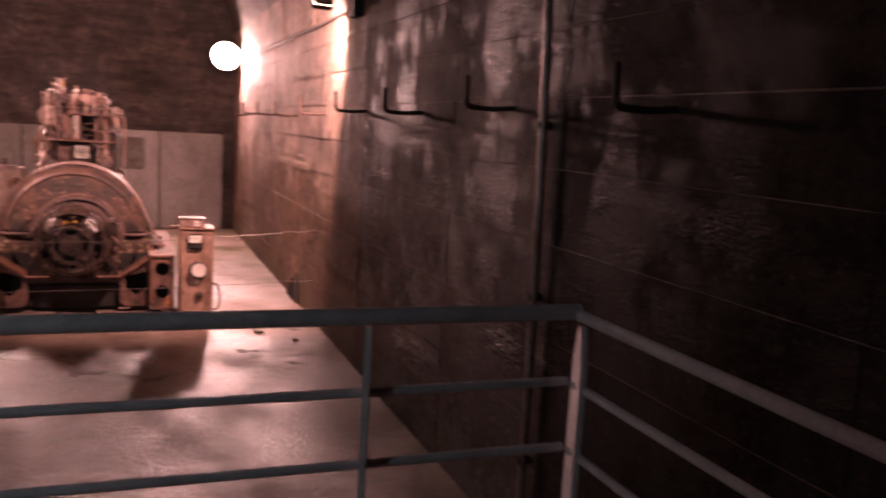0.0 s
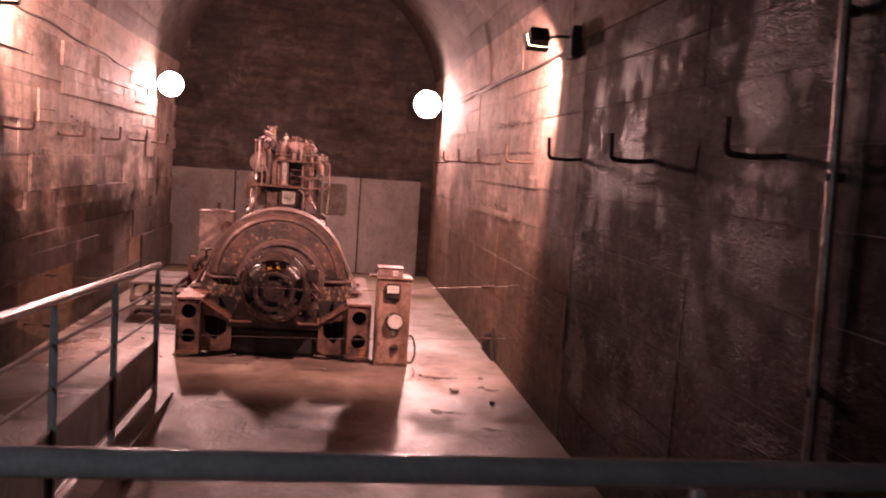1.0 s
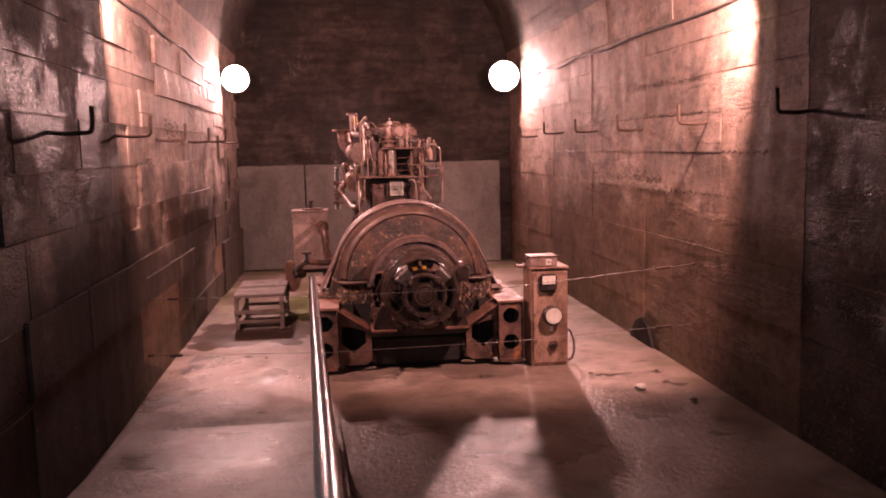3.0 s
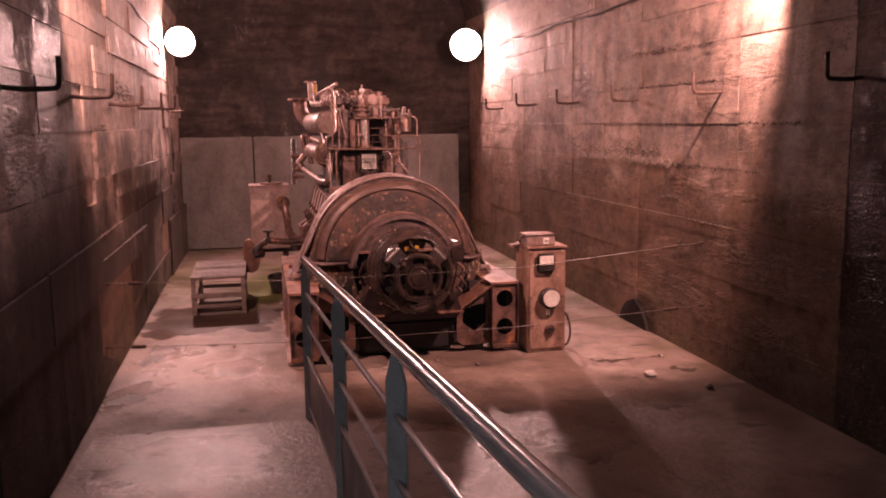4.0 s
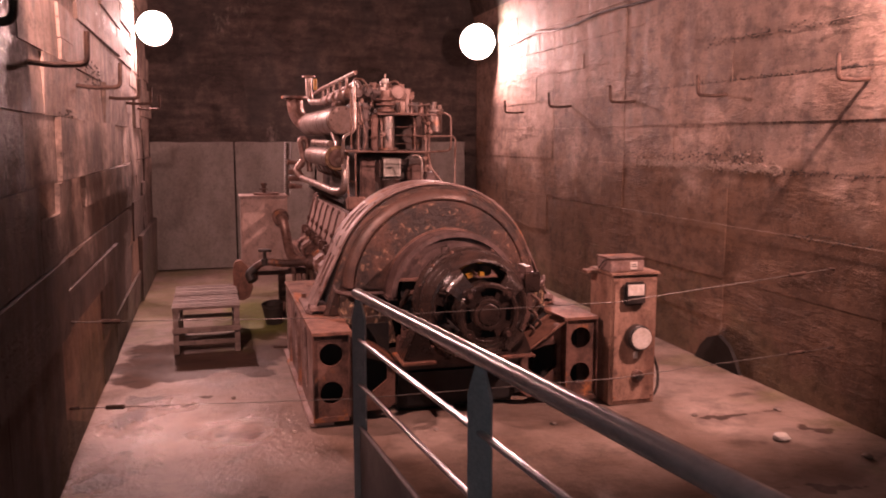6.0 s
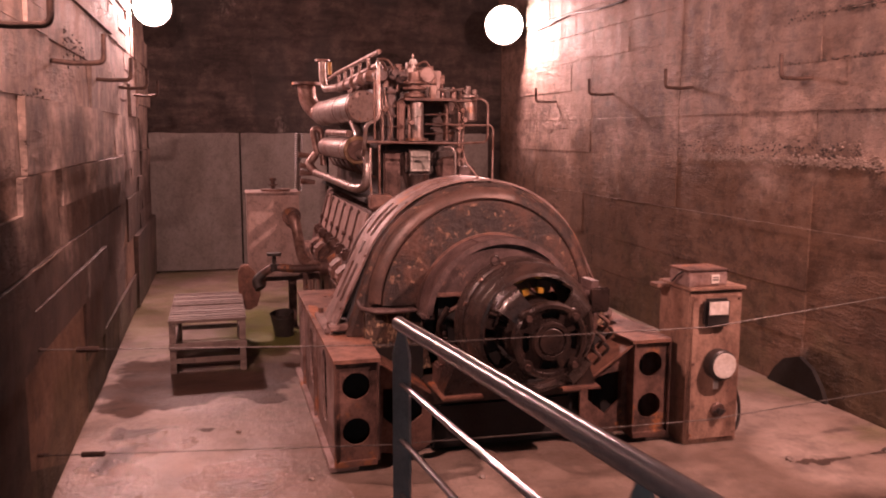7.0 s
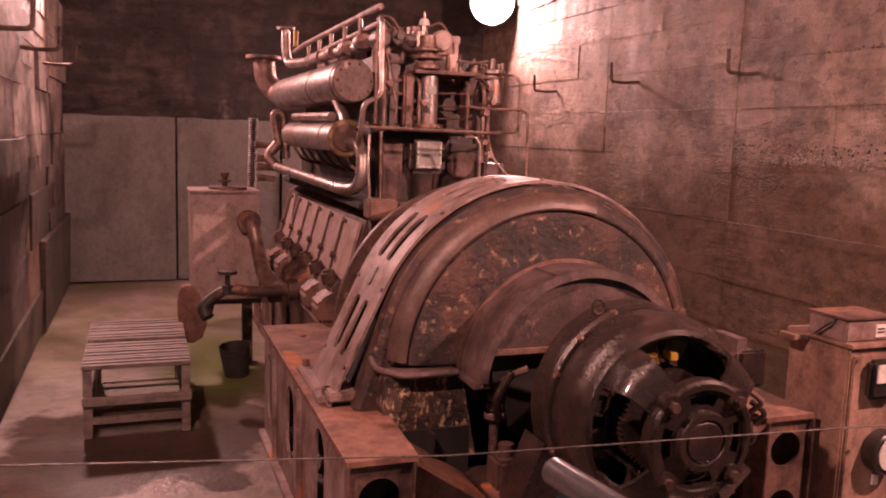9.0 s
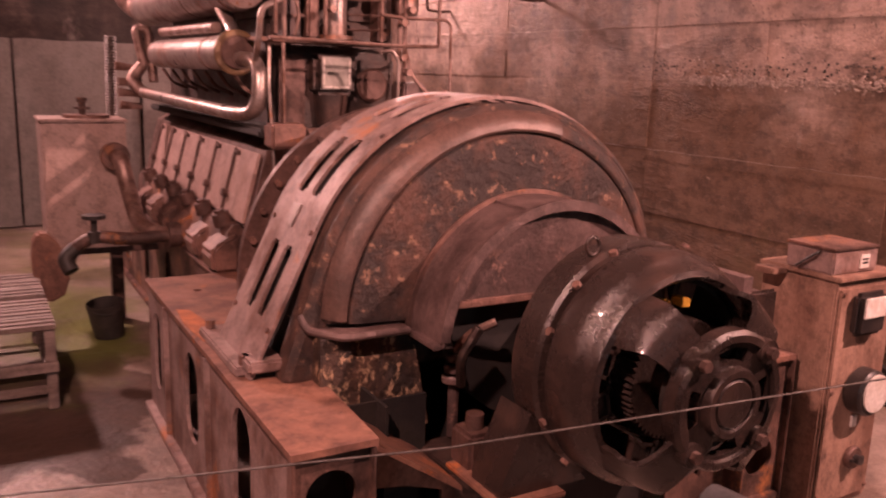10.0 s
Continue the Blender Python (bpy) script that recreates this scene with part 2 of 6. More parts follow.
        col = mix(nt, moss, col, (0.13, 0.15, 0.035))
    nt.links.new(col, bsdf.inputs["Base Color"])
    r = ramp(nt, pool, [(0.42, gloss[0]), (0.60, gloss[1])])
    if damp is not None:
        r = calc(nt, "ADD", r, calc(nt, "MULTIPLY", damp, 0.26))
        r = calc(nt, "MULTIPLY", r, calc(nt, "SUBTRACT", 1.0, calc(nt, "MULTIPLY", puddle, 0.52)))
    nt.links.new(r, bsdf.inputs["Roughness"])
    b = nt.nodes.new("ShaderNodeBump")
    b.inputs["Strength"].default_value, b.inputs["Distance"].default_value = 0.6, 0.012
    if damp is not None:
        nt.links.new(calc(nt, "ADD", 0.6, calc(nt, "MULTIPLY", puddle, 0.30)), b.inputs["Strength"])
    rough_patch = noise_tex(nt, pos, 22, 5, 0.6, (1, 1, 1), 9.0)
    nt.links.new(calc(nt, "ADD", calc(nt, "MULTIPLY", grain, 0.35), calc(nt, "ADD", rough_patch, big)), b.inputs["Height"])
    nt.links.new(b.outputs[0], bsdf.inputs["Normal"])
    return m


def plain(name, colour, rough=0.5, metal=0.0, glow=0.0):
    m = bpy.data.materials.new(name)
    m.use_nodes = True
    b = m.node_tree.nodes["Principled BSDF"]
    b.inputs["Base Color"].default_value = (*colour, 1)
    b.inputs["Roughness"].default_value, b.inputs["Metallic"].default_value = rough, metal
    if glow:
        b.inputs["Emission Color"].default_value = (*colour, 1)
        b.inputs["Emission Strength"].default_value = glow
    return m


WALL = concrete_wall("board_marked_concrete", (0.53, 0.40, 0.335), (0.31, 0.212, 0.165), (0.225, 0.135, 0.088), 0.16, runs=0.30, stain=0.4)
WALL_DAMP = concrete_wall("damp_stained_concrete", (0.52, 0.405, 0.345), (0.27, 0.19, 0.15), (0.060, 0.036, 0.025), 0.14)
# darker wall copies: tar mottling plus the near wall's shade in the colour
WALL_SHADE = concrete_wall("shaded_tar_concrete", (0.085, 0.064, 0.055), (0.04, 0.03, 0.025), (0.05, 0.031, 0.024), 0.2, 0.9, runs=0.25, stain=0.7)
WALL_DARK = concrete_wall("tarred_shaded_concrete", (0.29, 0.23, 0.20), (0.14, 0.105, 0.09), (0.11, 0.074, 0.058), 0.2, 0.92, runs=0.25, stain=0.7)
VAULT = concrete_wall("vault_concrete", (0.19, 0.15, 0.13), (0.10, 0.075, 0.065), (0.12, 0.08, 0.065))
# end wall colour deepened for the shade behind the forward-facing lamps
BACK = concrete_wall("shaded_dark_concrete", (0.155, 0.118, 0.105), (0.075, 0.057, 0.05), (0.10, 0.07, 0.058), 0.16, 0.0, (0.3, 1, 1.3), 0.85)
FLOOR = wet_floor("damp_floor_concrete", (0.385, 0.305, 0.265), (0.19, 0.135, 0.105))
RAMP = wet_floor("ramp_concrete", (0.36, 0.305, 0.275), (0.25, 0.20, 0.17), 0.7, False, (0.46, 0.20))
RUST = surface("rusted_brown_steel", (0.235, 0.132, 0.105), (0.075, 0.042, 0.034), (0.38, 0.68), 0.15, 4, 0.45, 70, (0.44, 0.60), (0.44, 0.18, 0.07), (0.575, 0.68), 4.5)
RUST_TOP = surface("orange_rusted_steel", (0.32, 0.165, 0.115), (0.17, 0.085, 0.063), (0.42, 0.75), 0.1, 5, 0.4, 80, (0.38, 0.62), (0.58, 0.19, 0.05), (0.60, 0.70), 3.0)
MAUVE = surface("worn_mauve_paint", (0.33, 0.235, 0.215), (0.17, 0.095, 0.075), (0.46, 0.68), 0.1, 4, 0.35, 80, (0.47, 0.62), (0.40, 0.16, 0.07), (0.585, 0.68), 3.2)
FACE = surface("flaking_dark_paint", (0.034, 0.023, 0.020), (0.115, 0.060, 0.044), (0.42, 0.75), 0.05, 7, 1.2, 45, (0.44, 0.60), (0.27, 0.165, 0.11), (0.58, 0.67), 22, bump_far=0.014)
SPECKLE = surface("blistered_paint", (0.038, 0.025, 0.02), (0.12, 0.066, 0.045), (0.42, 0.8), 0.05, 8, 1.3, 50, (0.44, 0.60), (0.46, 0.32, 0.20), (0.53, 0.61), 38, (1, 1, 0.6), bump_far=0.014)
COVER = surface("purple_brown_paint", (0.165, 0.112, 0.104), (0.075, 0.048, 0.044), (0.34, 0.6), 0.1, 5, 0.5, 70, (0.42, 0.60), (0.23, 0.14, 0.115), (0.61, 0.69), 9)
RIM = surface("worn_brown_rim", (0.15, 0.092, 0.075), (0.07, 0.045, 0.038), (0.30, 0.52), 0.1, 5, 0.4, 70, (0.42, 0.66), (0.33, 0.16, 0.09), (0.62, 0.72), 4)
PRIMER = surface("orange_primer", (0.52, 0.17, 0.05), (0.30, 0.11, 0.05), (0.5, 0.75), 0.0, 9, 0.4, 70, (0.45, 0.62), grime=0.4)
BLACK = surface("black_enamel", (0.036, 0.025, 0.022), (0.082, 0.048, 0.038), (0.17, 0.40), 0.1, 7, 0.4, 80, (0.50, 0.72), (0.15, 0.08, 0.06), (0.66, 0.74), 14, coat=0.4, grime=0.2)
# near-black insides: the shade of recesses put into the colour
INSIDE = surface("black_inside_shade", (0.012, 0.01, 0.01), (0.02, 0.015, 0.012), (0.6, 0.9), 0, 5, 0.2)
STEEL = surface("bare_grey_steel", (0.44, 0.37, 0.345), (0.25, 0.16, 0.13), (0.24, 0.52), 0.7, 6, 0.25, 90, (0.44, 0.66), (0.30, 0.14, 0.08), (0.58, 0.68), 6)
PIPE = surface("dull_pipe_steel", (0.33, 0.225, 0.195), (0.16, 0.085, 0.062), (0.3, 0.6), 0.5, 8, 0.35, 90, (0.42, 0.62), (0.10, 0.055, 0.042), (0.60, 0.68), 13)
IRON = surface("cast_iron_brown", (0.16, 0.095, 0.08), (0.09, 0.05, 0.04), (0.4, 0.7), 0.3, 8, 0.5, 60)
# dark iron, with the shade of engine cavities put into its colour
DARK_SHADE_IRON = surface("dark_shade_iron", (0.045, 0.033, 0.029), (0.09, 0.052, 0.042), (0.3, 0.6), 0.2, 7, 0.5, 60, (0.45, 0.65))
PANE = surface("dusty_pane", (0.36, 0.345, 0.31), (0.27, 0.245, 0.22), (0.3, 0.45), 0, 14, 0.05, 120, grime=0.25)
GREY = surface("grey_green_paint", (0.17, 0.155, 0.145), (0.12, 0.09, 0.075), (0.4, 0.65), 0.1, 6, 0.25, 80)
TANK = surface("tank_paint", (0.43, 0.315, 0.28), (0.30, 0.19, 0.155), (0.4, 0.6), 0.1, 3, 0.2, 90, (0.44, 0.72), (0.2, 0.1, 0.07), (0.66, 0.75), 8, (1, 1, 0.4))
COVERS = surface("cream_pink_paint", (0.44, 0.31, 0.275), (0.32, 0.205, 0.17), (0.38, 0.6), 0.05, 6, 0.2, 90, (0.45, 0.7), (0.16, 0.085, 0.065), (0.66, 0.74), 11)
RAIL = surface("blue_grey_rail_paint", (0.60, 0.585, 0.60), (0.50, 0.49, 0.505), (0.13, 0.24), 0.05, 12, 0.1, 120, grime=0.15)
SHEET = surface("kick_sheet_grey", (0.26, 0.26, 0.27), (0.18, 0.18, 0.18), (0.4, 0.6), 0.2, 4, 0.1, 120, grime=0.15)
BOARDING = surface("grey_boarding", (0.30, 0.285, 0.27), (0.22, 0.20, 0.185), (0.45, 0.7), 0.0, 2.2, 0.25, 40, (0.4, 0.66), (0.17, 0.14, 0.12), (0.66, 0.78), 3.5, (1, 1, 0.5), grime=0.35)
WOOD = surface("grey_weathered_wood", (0.28, 0.22, 0.195), (0.17, 0.125, 0.105), (0.45, 0.7), 0, 5, 0.4, 90, (0.4, 0.65), stretch=(0.3, 4, 4))
CABINET = surface("rusty_brown_cabinet", (0.42, 0.265, 0.20), (0.20, 0.11, 0.08), (0.42, 0.7), 0.1, 3.5, 0.4, 60, (0.42, 0.62), (0.09, 0.055, 0.045), (0.61, 0.70), 5, (1.6, 1.6, 0.5))
BAKELITE = surface("black_bakelite", (0.02, 0.018, 0.018), (0.035, 0.028, 0.026), (0.3, 0.5), 0, 20, 0.1, grime=0.15)
PAPER = surface("white_dial_paper", (0.74, 0.70, 0.66), (0.58, 0.52, 0.46), (0.5, 0.7), 0, 12, 0.05, grime=0.15)
HOOK = surface("rusty_hook_iron", (0.10, 0.06, 0.045), (0.05, 0.03, 0.025), (0.5, 0.75), 0.4, 20, 0.4)
WIRE = surface("galvanised_wire", (0.20, 0.18, 0.17), (0.12, 0.10, 0.09), (0.4, 0.6), 0.6, 30, 0.1)
CABLE = surface("black_cable", (0.025, 0.022, 0.02), (0.05, 0.04, 0.035), (0.5, 0.7), 0, 15, 0.1, grime=0.15)
YELLOW = surface("yellow_insulation", (0.62, 0.36, 0.05), (0.4, 0.2, 0.03), (0.4, 0.6), 0, 20, 0.2)
OCHRE = surface("ochre_paint", (0.25, 0.155, 0.075), (0.14, 0.085, 0.05), (0.35, 0.6), 0.1, 12, 0.3, 80)
COPPER = surface("tarnished_copper", (0.075, 0.05, 0.042), (0.04, 0.03, 0.027), (0.3, 0.5), 0.5, 30, 0.5)
LENS = plain("lamp_lens", (1.0, 0.80, 0.70), 0.4, 0, 60.0)
SPOT_LENS = plain("spot_lens", (1.0, 0.74, 0.42), 0.4, 0, 25.0)


# ---- mesh helpers ----
def bm_new():
    return bmesh.new()


def part(name, bm, material, parent=None, label="", smooth=35):
    bmesh.ops.recalc_face_normals(bm, faces=bm.faces)
    me = bpy.data.meshes.new(name)
    bm.to_mesh(me)
    bm.free()
    if smooth:
        for p in me.polygons:
            p.use_smooth = True
        me.set_sharp_from_angle(angle=radians(smooth))
    me.materials.append(material)
    ob = new(name, me)
    if parent:
        ob.parent = parent
        ob.matrix_parent_inverse = parent.matrix_basis.inverted()
    return tagged(ob, label)


def thing(name, at, label, category, group=""):
    e = new(name)
    e.location = at
    e.empty_display_size = 0.1
    return tagged(e, label, category, group)


def box(bm, x0, x1, y0, y1, z0, z1, bevel=0.0, m=None):
    r = bmesh.ops.create_cube(bm, size=1.0)
    vs = r["verts"]
    for v in vs:
        v.co = Vector((x0 + (v.co.x + 0.5) * (x1 - x0), y0 + (v.co.y + 0.5) * (y1 - y0), z0 + (v.co.z + 0.5) * (z1 - z0)))
        if m is not None:
            v.co = m @ v.co
    if bevel:
        es = list({e for v in vs for e in v.link_edges})
        bmesh.ops.bevel(bm, geom=es, offset=bevel, segments=2, affect="EDGES", clamp_overlap=True)
    return bm


def frame_of(d):
    d = d.normalized()
    a = Vector((0, 0, 1)) if abs(d.z) < 0.9 else Vector((1, 0, 0))
    u = d.cross(a).normalized()
    return u, d.cross(u).normalized()


def cyl(bm, p, q, r, seg=20, r2=None, cap=0.0):
    """A cylinder or cone from p to q; cap: the width of its chamfers."""
    p, q = Vector(p), Vector(q)
    r2 = r if r2 is None else r2
    d = (q - p)
    n = d.normalized()
    u, w = frame_of(d)
    rings = [(p, r), (q, r2)] if not cap else [(p, r - cap), (p + n * cap, r), (q - n * cap, r2), (q, r2 - cap)]
    loops = []
    for c, rad in rings:
        loops.append([bm.verts.new(c + (u * math.cos(2 * math.pi * k / seg) + w * math.sin(2 * math.pi * k / seg)) * rad) for k in range(seg)])
    for a, b in zip(loops, loops[1:]):
        for k in range(seg):
            bm.faces.new((a[k], a[(k + 1) % seg], b[(k + 1) % seg], b[k]))
    bm.faces.new(loops[0][::-1])
    bm.faces.new(loops[-1])
    return bm


def rounded(points, radius, steps=5):
    """A polyline with its corners rounded."""
    pts = [Vector(p) for p in points]
    out = [pts[0]]
    for a, b, c in zip(pts, pts[1:], pts[2:]):
        r = min(radius, (a - b).length * 0.49, (c - b).length * 0.49)
        s, e = b + (a - b).normalized() * r, b + (c - b).normalized() * r
        for k in range(steps + 1):
            f = k / steps
            out.append(s * (1 - f) ** 2 + b * 2 * f * (1 - f) + e * f * f)
    out.append(pts[-1])
    return out


def tube(bm, points, r, seg=12, bend=0.0, ripple=0.0):
    """A round bar along a polyline."""
    pts = rounded(points, bend) if bend else [Vector(p) for p in points]
    u = None
    loops = []
    for i, p in enumerate(pts):
        d = (pts[min(i + 1, len(pts) - 1)] - pts[max(i - 1, 0)]).normalized()
        u = frame_of(d)[0] if u is None else (u - d * u.dot(d)).normalized()
        w = d.cross(u)
        rad = r * (1 + ripple * (i % 2))
        loops.append([bm.verts.new(p + (u * math.cos(2 * math.pi * k / seg) + w * math.sin(2 * math.pi * k / seg)) * rad) for k in range(seg)])
    for a, b in zip(loops, loops[1:]):
        for k in range(seg):
            bm.faces.new((a[k], a[(k + 1) % seg], b[(k + 1) % seg], b[k]))
    bm.faces.new(loops[0][::-1])
    bm.faces.new(loops[-1])
    return bm


def circle(cx, cy, r, seg=28, rx=None):
    rx = r if rx is None else rx
    return [(cx + rx * math.cos(2 * math.pi * k / seg), cy + r * math.sin(2 * math.pi * k / seg)) for k in range(seg)]


def slot(cx, cy, w, h, seg=8):
    """An upright oblong with rounded ends."""
    r, out = w / 2, []
    for k in range(seg + 1):
        a = math.pi * k / seg
        out.append((cx + r * math.cos(a), cy + h / 2 - r + r * math.sin(a)))
    for k in range(seg + 1):
        a = math.pi + math.pi * k / seg
        out.append((cx + r * math.cos(a), cy - h / 2 + r + r * math.sin(a)))
    return out


def plate(bm, outer, holes, place, depth):
    """A flat plate with holes: 2D loops placed by place(a, b), thickened along depth."""
    loops = [[bm.verts.new(place(a, b)) for a, b in loop] for loop in (outer, *holes)]
    edges = [bm.edges.new((l[k], l[(k + 1) % len(l)])) for l in loops for k in range(len(l))]
    r = bmesh.ops.triangle_fill(bm, edges=edges, use_beauty=True, use_dissolve=False)
    faces = [g for g in r["geom"] if isinstance(g, bmesh.types.BMFace)]
    ext = bmesh.ops.extrude_face_region(bm, geom=faces)
    bmesh.ops.translate(bm, verts=[v for v in ext["geom"] if isinstance(v, bmesh.types.BMVert)], vec=depth)
    return bm


def arc_band(bm, cx, cz, profile, a0=0.0, a1=360.0, seg=48):
    """Turns a profile of (radius, y) round the y-parallel axis through (cx, cz), from a0 to a1 degrees."""
    full = abs(a1 - a0) >= 359.9
    n = seg if full else seg + 1
    loops = []
    for k in range(n):
        a = radians(a0 + (a1 - a0) * k / seg)
        loops.append([bm.verts.new((cx + r * math.cos(a), y, cz + r * math.sin(a))) for r, y in profile])
    for k in range(n if full else n - 1):
        a, b = loops[k], loops[(k + 1) % n]
        for j in range(len(profile)):
            j2 = (j + 1) % len(profile)
            bm.faces.new((a[j], a[j2], b[j2], b[j]))
    if not full:
        bm.faces.new(loops[0][::-1])
        bm.faces.new(loops[-1])
    return bm


def bolt_ring(bm, cx, cz, y, r, n, size, a0=0.0, a1=360.0):
    for k in range(n):
        a = radians(a0 + (a1 - a0) * k / (n if abs(a1 - a0) > 359 else n - 1))
        p = Vector((cx + r * math.cos(a), y, cz + r * math.sin(a)))
        cyl(bm, p, p - Vector((0, size * 0.8, 0)), size, 6)
    return bm


# ---- the hall ----
XL, XR, Y0, Y1 = -2.45, 2.24, -3.2, 16.25
SPRING, APEX_X = 3.10, (-2.45 + 2.24) / 2
RAD = (XR - XL) / 2

bm = bm_new()
grid = bmesh.ops.create_grid(bm, x_segments=40, y_segments=120, size=0.5)
for v in grid["verts"]:
    x, y = XL - 0.3 + (v.co.x + 0.5) * (XR - XL + 0.6), Y0 - 0.3 + (v.co.y + 0.5) * (Y1 - Y0 + 0.6)
    v.co = Vector((x, y, 0.004 * (noise.noise(Vector((x * 0.7, y * 0.7, 3.0)))) - 0.004))
ext = bmesh.ops.extrude_face_region(bm, geom=bm.faces[:])
bmesh.ops.translate(bm, verts=[v for v in ext["geom"] if isinstance(v, bmesh.types.BMVert)], vec=(0, 0, -0.25))
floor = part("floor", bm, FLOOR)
tagged(floor, "damp stained concrete floor with pools and algae", "floor", kind="structure")

wall_left = part("wall_left", box(bm_new(), XL - 0.5, XL, Y0, Y1, -0.2, SPRING), WALL)
wall_right = part("wall_right", box(bm_new(), XR, XR + 0.5, Y0, Y1, -0.2, SPRING), WALL)
wall_far = part("wall_far", box(bm_new(), XL - 0.5, XR + 0.5, Y1, Y1 + 0.4, -0.2, SPRING + RAD + 0.5), BACK)
wall_near = part("wall_near", box(bm_new(), XL - 0.5, XR + 0.5, Y0 - 0.4, Y0, -0.2, SPRING + RAD + 0.5), BACK)
for w, text in ((wall_left, "board-marked concrete tunnel wall with brown damp stains"), (wall_right, "board-marked concrete tunnel wall with brown damp stains"),
                (wall_far, "dark concrete end wall, its shade put into the colour"), (wall_near, "dark concrete wall closing the tunnel")):
    tagged(w, text, "wall", kind="structure")

# vault: a shell with lengthwise boards cast at slightly different depths
rng = random.Random(5)
bm = bm_new()
N = 30
rows_y = [Y0 + (Y1 - Y0) * k / 11 for k in range(12)]
for k in range(N):
    a0, a1 = math.pi * k / N, math.pi * (k + 1) / N
    for ya, yb in zip(rows_y, rows_y[1:]):
        r = RAD - rng.uniform(0.0, 0.02)
        quad = []
        for rr in (r, RAD + 0.3):
            for a in (a0, a1):
                for y in (ya, yb):
                    quad.append(bm.verts.new((APEX_X + rr * math.cos(a), y, SPRING + rr * math.sin(a))))
        for f in ((0, 1, 3, 2), (4, 6, 7, 5), (0, 4, 5, 1), (2, 3, 7, 6), (0, 2, 6, 4), (1, 5, 7, 3)):
            bm.faces.new([quad[i] for i in f])
ceiling = part("ceiling", bm, VAULT, smooth=0)
ceiling.data.materials.append(WALL)
for p in ceiling.data.polygons:
    p.material_index = 1 if p.center.z < SPRING + 0.40 else 0
tagged(ceiling, "barrel vault of board-marked concrete", "ceiling", kind="structure")

# back boarding: four upright sheets in front of the end wall
rng = random.Random(8)
for k in range(4):
    x0 = -2.44 + 1.117 * k
    bm = bm_new()
    g = bmesh.ops.create_grid(bm, x_segments=14, y_segments=18, size=0.5)
    for v in g["verts"]:
        a, b = v.co.x + 0.5, v.co.y + 0.5
        wob = 0.012 if k < 3 else 0.035
        v.co = Vector((x0 + 0.012 + a * 1.093, 16.1 + (0.02 if k % 2 else 0) + wob * noise.noise(Vector((a * 3 + k * 7, b * 3, 1))), 0.015 + b * (1.745 + 0.012 * noise.noise(Vector((a * 4, k, 0))))))
    ext = bmesh.ops.extrude_face_region(bm, geom=bm.faces[:])
    bmesh.ops.translate(bm, verts=[v for v in ext["geom"] if isinstance(v, bmesh.types.BMVert)], vec=(0, 0.025, 0))
    sheet = part("boarding_sheet", bm, BOARDING)
    tagged(sheet, "tall grey boarding sheet standing before the end wall" if k < 3 else "tall grey sheet with a creased tarpaulin face", "panel", "boarding along the end wall")

# ---- platform and ramp ----
PLAT = 0.47
bm = bm_new()
box(bm, XL + 0.01, -0.62, Y0, 2.32, 0.0, PLAT, 0.012)
box(bm, -0.62, 1.47, Y0, 1.95, 0.0, PLAT, 0.012)
platform = part("platform", bm, RAMP)
tagged(platform, "raised grey concrete landing", "platform", kind="structure")
bm = bm_new()
steps = 24
top, bot = [], []
for k in range(steps + 1):
    f = k / steps
    y = 2.32 + f * (7.93 - 2.32)
    z = PLAT * (1 - f) + 0.018 * f
    xr = -0.665 - 0.033 * (y - 2.32)
    top.append((bm.verts.new((XL + 0.10, y, z)), bm.verts.new((xr, y, z))))
    bot.append((bm.verts.new((XL + 0.10, y, -0.05)), bm.verts.new((xr, y, -0.05))))
for k in range(steps):
    bm.faces.new((top[k][0], top[k][1], top[k + 1][1], top[k + 1][0]))
    bm.faces.new((bot[k][0], bot[k + 1][0], bot[k + 1][1], bot[k][1]))
    for s in (0, 1):
        bm.faces.new((top[k][s], top[k + 1][s], bot[k + 1][s], bot[k][s]))
bm.faces.new((top[0][0], top[0][1], bot[0][1], bot[0][0]))
bm.faces.new((top[-1][0], top[-1][1], bot[-1][1], bot[-1][0]))
ramp_ob = part("ramp", bm, RAMP)
tagged(ramp_ob, "smooth grey concrete ramp down to the floor", "ramp", kind="structure")


